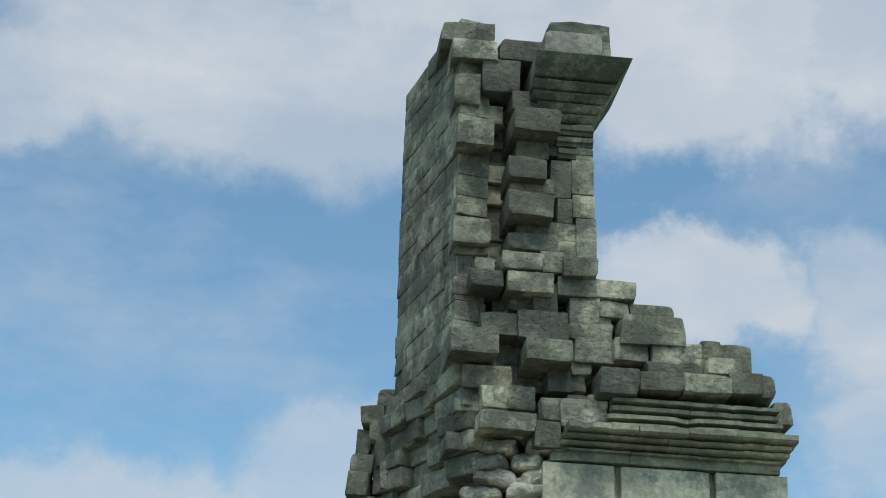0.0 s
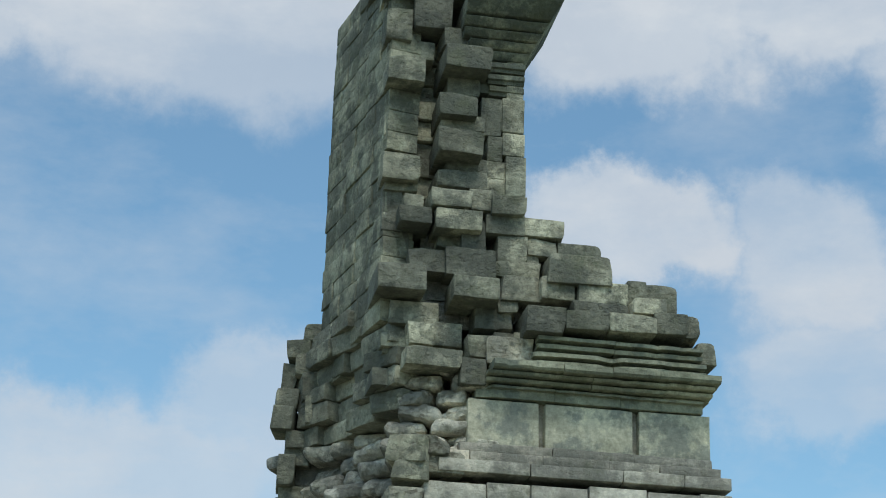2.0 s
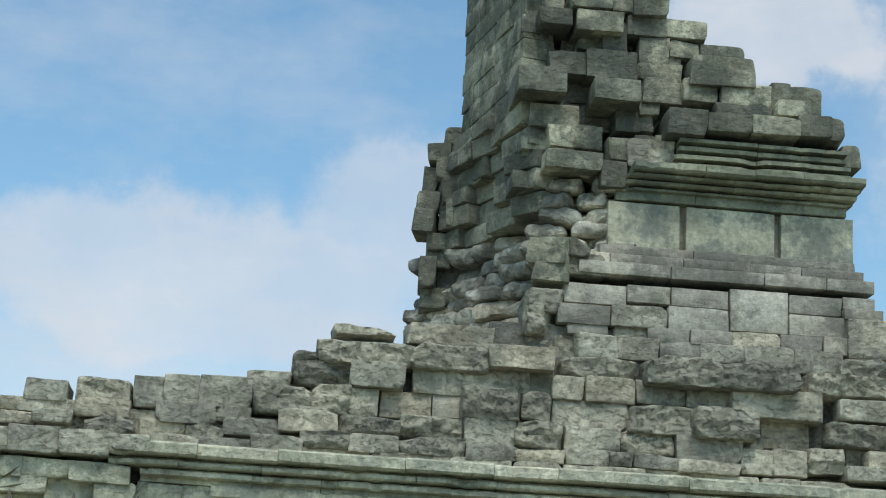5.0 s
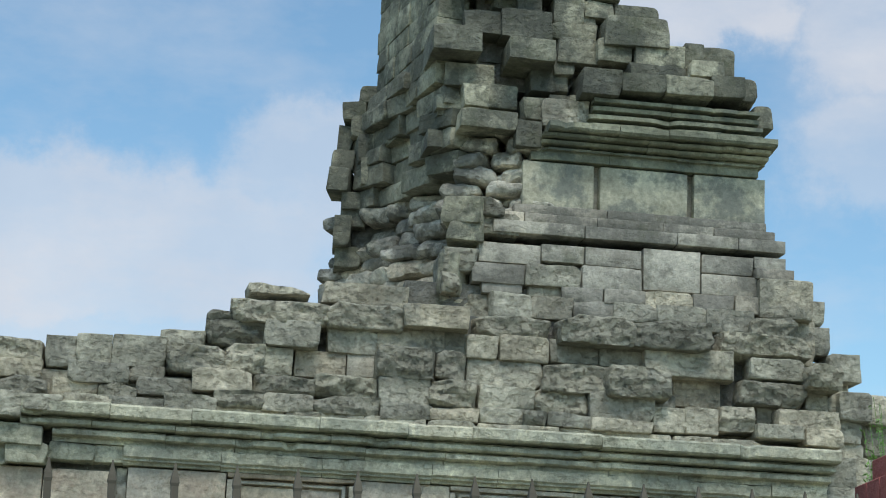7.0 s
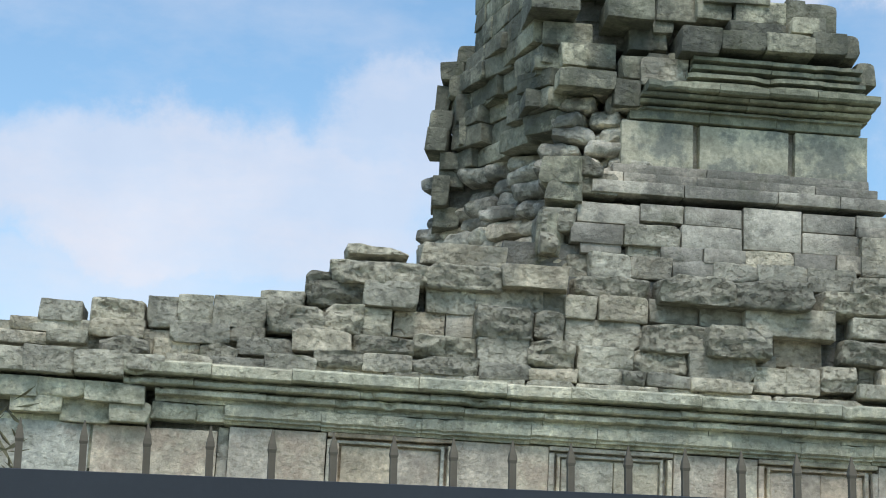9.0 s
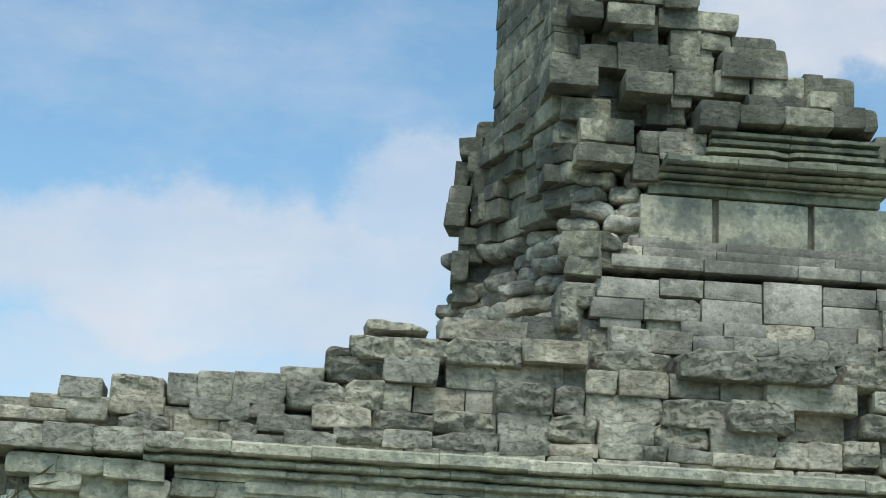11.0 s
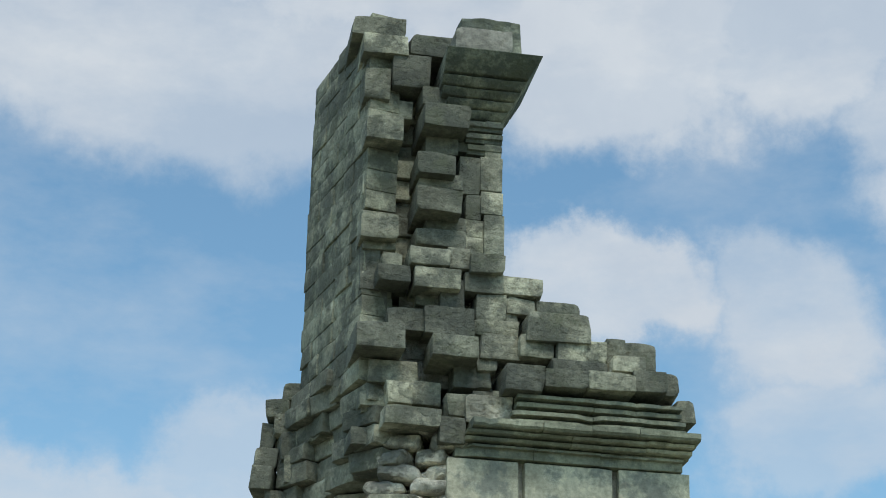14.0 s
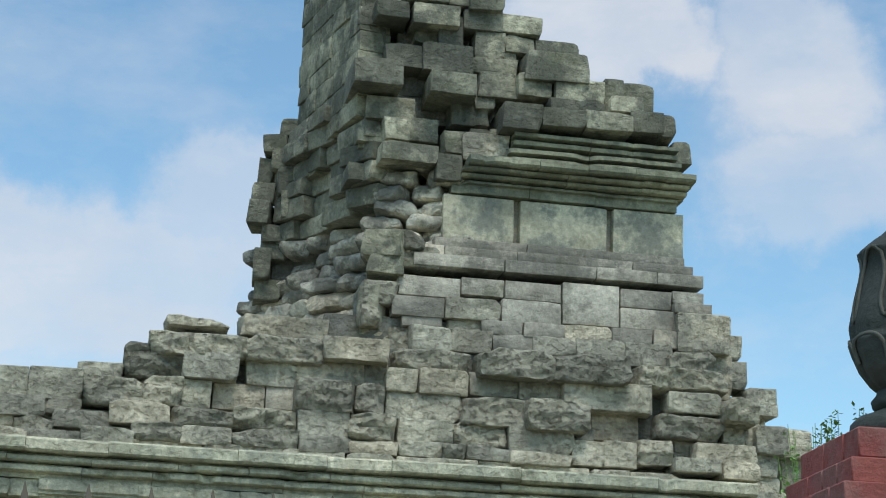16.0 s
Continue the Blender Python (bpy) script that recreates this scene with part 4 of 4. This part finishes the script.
stone(cap, 2.755, 3.29, 15.03, 0.45, 10.465, 10.69, "block", DRESSED, name="cap_stone")
stone(cap, 2.855, 3.48, 15.44, 0.5, 10.465, 11.06, "worn", CAP, name="cap_stone", tilt=2)

# ---- fence ----
fence = thing("metal_fence", "grey steel picket fence with pointed tips and dark rail", "fence", (0, 3.42, 0))


def bar(name, x0, x1, y0, y1, z0, z1, mat, parent):
    bm = bmesh.new()
    bmesh.ops.create_cube(bm, size=1.0)
    for v in bm.verts:
        v.co = Vector(((x0 + x1) / 2 + v.co.x * (x1 - x0), (y0 + y1) / 2 + v.co.y * (y1 - y0), (z0 + z1) / 2 + v.co.z * (z1 - z0)))
    bmesh.ops.bevel(bm, geom=list(bm.edges), offset=min(x1 - x0, y1 - y0, z1 - z0) * 0.06, segments=1, affect="EDGES")
    return part(name, bm, mat, parent)


bar("rail", -2.6, 1.45, 3.38, 3.40, 1.855, 1.95, RAIL, fence)
bar("rail", -2.6, 1.45, 3.38, 3.43, 0.25, 0.30, RAIL, fence)
for k in range(36):
    x = -2.53 + 0.112 * k
    picket = bar("picket", x - 0.0065, x + 0.0065, 3.405, 3.418, 0.08, 2.0, STEEL, fence)
    rings = [(0.0062, 1.9995), (0.0078, 2.006), (0.0066, 2.016), (0.0032, 2.030), (0.0012, 2.043)]
    verts = [(x + r * sx, 3.4115 + r * sy, z) for r, z in rings for sx, sy in ((-1, -1), (1, -1), (1, 1), (-1, 1))]
    faces = [(4 * q + w, 4 * q + (w + 1) % 4, 4 * q + 4 + (w + 1) % 4, 4 * q + 4 + w) for q in range(4) for w in range(4)] + [(3, 2, 1, 0), (16, 17, 18, 19)]
    add_mesh("tip", verts, faces, STEEL, picket, smooth=False)
for x in (-2.6, -0.7, 1.42):
    bar("post", x - 0.025, x + 0.025, 3.43, 3.48, 0.0, 1.9, RAIL, fence)

# ---- brick gatepost and finial ----
gatepost = thing("brick_gatepost", "red painted brick gatepost with a stepped corbelled cap", "gatepost", (1.8, 4.35, 0))
PY = 4.1


def brick_course(holder, x0, x1, y0, y1, z0, z1, seed, side_mat=None):
    rng = random.Random(seed)
    for lo, hi, side in ((x0, x1, "front"), (y0 + 0.1, y1, "left")):
        s = lo
        while s < hi - 0.01:
            w = rng.uniform(0.10, 0.15) if side == "left" else rng.uniform(0.17, 0.23)
            if hi - s - w < 0.08:
                w = hi - s
            if side == "front":
                bar("brick", s + 0.001, s + w - 0.001, y0, y0 + 0.1, z0, z1 - 0.002, BRICK, holder)
            else:
                bar("brick", x0, x0 + 0.1, s + 0.001, s + w - 0.001, z0, z1 - 0.002, side_mat or BRICK, holder)
            s += w


post_cap = bar("cap", 1.575, 1.98, 4.15, 4.45, 2.2, 2.395, BRICK, gatepost)
shaft = bar("shaft", 1.59, 1.97, 4.16, 4.48, 0.0, 2.19, BRICK, gatepost)
brick_course(post_cap, 1.525, 1.995, 4.10, 4.515, 2.325, 2.40, 1)
brick_course(post_cap, 1.50, 2.02, 4.08, 4.56, 2.263, 2.325, 2)
brick_course(post_cap, 1.47, 2.05, 4.05, 4.61, 2.202, 2.263, 3)
# left side of the shaft in a paler, greyer red than the front
for k in range(34):
    brick_course(shaft, 1.535, 1.985, 4.12, 4.53, 2.202 - 0.065 * (k + 1), 2.202 - 0.065 * k, 10 + k, PALE_BRICK)

finial = thing("stone_finial", "dark carved stone lotus-bud finial on the red brick gatepost", "finial", (1.722, 4.3, 2.40))


def lathe(name, profile, mat, parent, cx, cy, petals=0, depth=0.0, phase=0.0, n=64, hood=None):
    """A turned shape; petals: lobes round it, whose valleys are cut by depth. hood: (z of the brim, z of the foot, hollow)."""
    verts, faces = [], []
    for r, z in profile:
        for k in range(n):
            a = 2 * math.pi * k / n
            lobe = 1.0
            if petals:
                lobe = 1 - depth * (1 - abs(math.sin(petals * a / 2 + phase)) ** 0.7)
            if hood:
                swell = abs(math.sin(petals * a / 2 + phase))
                brim = hood[0] - 0.05 * (1 - swell) ** 1.5
                if hood[1] < z < brim:
                    lobe -= hood[2] * swell * min(1.0, (brim - z) / 0.012) * min(1.0, (z - hood[1]) / 0.14)
            verts.append((cx + r * lobe * math.cos(a), cy + r * lobe * math.sin(a), z))
    rows = len(profile)
    for i in range(rows - 1):
        for k in range(n):
            a, b = i * n + k, i * n + (k + 1) % n
            faces.append((a, b, b + n, a + n))
    faces.append(tuple(range(n - 1, -1, -1)))
    faces.append(tuple(range((rows - 1) * n, rows * n)))
    return add_mesh(name, verts, faces, mat, parent, angle=50)


FX, FY = 1.722, 4.3
lathe("base", [(0.121, 2.385), (0.144, 2.395), (0.154, 2.42), (0.151, 2.445), (0.134, 2.462), (0.105, 2.472), (0.089, 2.48)], FINIAL, finial, FX, FY)
lathe("neck", [(0.081, 2.475), (0.096, 2.49), (0.099, 2.505), (0.087, 2.52), (0.081, 2.535)], FINIAL, finial, FX, FY)
BUD = [(0.073, 2.520), (0.101, 2.545), (0.126, 2.580), (0.143, 2.622), (0.151, 2.648), (0.144, 2.662), (0.148, 2.690), (0.144, 2.730), (0.134, 2.775), (0.123, 2.820), (0.117, 2.855), (0.123, 2.880), (0.116, 2.890), (0.093, 2.910), (0.070, 2.926), (0.052, 2.942), (0.040, 2.962), (0.026, 2.974), (0.008, 2.980)]
fine = [(r0 + (r1 - r0) * j / 5, z0 + (z1 - z0) * j / 5) for (r0, z0), (r1, z1) in zip(BUD, BUD[1:]) for j in range(5)] + BUD[-1:]
bud = lathe("bud", fine, FINIAL, finial, FX, FY, 8, 0.05, n=128, hood=(2.884, 2.70, 0.10))


def tube(name, pts, radius, mat, parent, label, m=6):
    """A rim laid along points on the bud."""
    verts, faces = [], []
    for j, p in enumerate(pts):
        d = (pts[min(j + 1, len(pts) - 1)] - pts[max(j - 1, 0)]).normalized()
        out = Vector((p.x - FX, p.y - FY, 0)).normalized()
        side = d.cross(out).normalized()
        out = side.cross(d).normalized()
        for q in range(m):
            b = 2 * math.pi * q / m
            verts.append(p + side * math.cos(b) * radius + out * math.sin(b) * radius * 0.8)
    for j in range(len(pts) - 1):
        for q in range(m):
            a, b = j * m + q, j * m + (q + 1) % m
            faces.append((a, b, b + m, a + m))
    faces += [tuple(range(m)), tuple(range(len(verts) - 1, len(verts) - m - 1, -1))]
    return add_mesh(name, verts, faces, mat, parent, label, angle=80)


def bud_point(a, z, lift):
    """A point on the bud's skin at the angle a and height z."""
    for (r0, z0), (r1, z1) in zip(BUD, BUD[1:]):
        if z0 <= z <= z1:
            r = r0 + (r1 - r0) * (z - z0) / (z1 - z0)
            return Vector((FX + (r + lift) * math.cos(a), FY + (r + lift) * math.sin(a), z))


# rims: over each petal's hood, down its sides and round a drop between neighbours
HALF = [(0.39, 2.884), (0.28, 2.880), (0.16, 2.866), (0.085, 2.833), (0.06, 2.808), (0.075, 2.773), (0.10, 2.748), (0.085, 2.723), (0.045, 2.703), (0.0, 2.696)]
for k in range(8):
    a = 2 * math.pi * k / 8
    path = [bud_point(a - da, z, -0.004) for da, z in HALF] + [bud_point(a + da, z, -0.004) for da, z in reversed(HALF[:-1])]
    tube("petal_rim", path, 0.0055, RIM, bud, "pale petal edge")
    c = a + math.pi / 8
    path = [bud_point(c + 0.38 * math.cos(math.pi * j / 16), 2.592 + 0.066 * math.sin(math.pi * j / 16) ** 0.5, 0.0) for j in range(17)]
    tube("lower_petal", path, 0.0055, RIM, bud, "pale petal edge")


# ---- plants ----
def shrub(name, label, cx, cy, z0, height, spread, stems, leaves, size, mat, seed, width=0.45, low=0.88):
    rng = random.Random(seed)
    top = thing(name, label, "plant", (cx, cy, 0))
    sv, sf, lv, lf = [], [], [], []
    for s in range(stems):
        a, lean = rng.uniform(0, 6.28), rng.uniform(0.3, 1.0) * spread
        pts = [Vector((cx + math.cos(a) * lean * u ** 3 + rng.uniform(-0.01, 0.01), cy + math.sin(a) * lean * u ** 3, z0 + height * rng.uniform(0.97, 1.03) * u ** 0.8)) for u in (0, 0.35, 0.7, 1.0)]
        for p, q in zip(pts, pts[1:]):
            b = len(sv)
            for c in (p, q):
                for w in range(3):
                    sv.append(c + Vector((math.cos(w * 2.1), math.sin(w * 2.1), 0)) * 0.0009)
            for w in range(3):
                sf.append((b + w, b + (w + 1) % 3, b + 3 + (w + 1) % 3, b + 3 + w))
        for n in range(leaves):
            u = rng.uniform(low, 1.0)
            base = pts[1].lerp(pts[3], (u - 0.35) / 0.65) + Vector((rng.uniform(-1, 1), rng.uniform(-1, 1), rng.uniform(-1, 1))) * size * 0.8
            d = Vector((rng.uniform(-1, 1), rng.uniform(-1, 1), rng.uniform(-0.5, 0.8))).normalized()
            side = d.cross(Vector((rng.uniform(-0.4, 0.4), rng.uniform(-0.4, 0.4), 1))).normalized()
            ln = size * rng.uniform(0.6, 1.3)
            b = len(lv)
            fold = side.cross(d) * ln * 0.08
            lv += [base, base + d * ln * 0.5 + side * ln * width * 0.5, base + d * ln, base + d * ln * 0.5 - side * ln * width * 0.5, base + d * ln * 0.5 - fold]
            lf += [(b, b + 1, b + 4), (b + 1, b + 2, b + 4), (b + 2, b + 3, b + 4), (b + 3, b, b + 4)]
    add_mesh("stem", sv, sf, mat, top, smooth=False)
    tagged(add_mesh("foliage", lv, lf, mat, top, smooth=False), kind="stuff")
    return top


shrub_tall = shrub("shrub", "small-leaved green shrub behind the brick gatepost", 1.72, 4.95, 0.0, 2.49, 0.12, 22, 9, 0.016, LEAF, 3, 0.55, 0.94)
shrub_low = shrub("shrub", "small green weed growing behind the dark finial", 1.66, 4.58, 0.0, 2.49, 0.06, 20, 26, 0.017, LEAF, 8, 0.5, 0.955)
shrub_thin = shrub("shrub", "thin bright weed between the wall end and the gatepost", 1.66, 4.95, 0.0, 2.34, 0.05, 14, 26, 0.018, LEAF, 12, 0.5, 0.93)
shrub("dry_palm", "drooping dry palm leaves against the wall end", -2.22, 14.5, 0.0, 3.42, 0.16, 14, 14, 0.28, DRY, 6, 0.08, 0.6)

# the forecourt lies at a slight angle to the ruin
for ob, dx in ((gatepost, -0.006), (finial, 0.012), (shrub_tall, 0.0), (shrub_low, 0.0), (shrub_thin, 0.0)):
    ob.matrix_basis = pose(dx, 0, -0.007, 0, 0, -2.97) @ ob.matrix_basis
fence.matrix_basis = pose(0, 0, 0.015, 0, 0, -2.97) @ pose(0, 3.4, 1.9, 0, -1.7, 9.0) @ pose(0, -3.4, -1.9) @ fence.matrix_basis
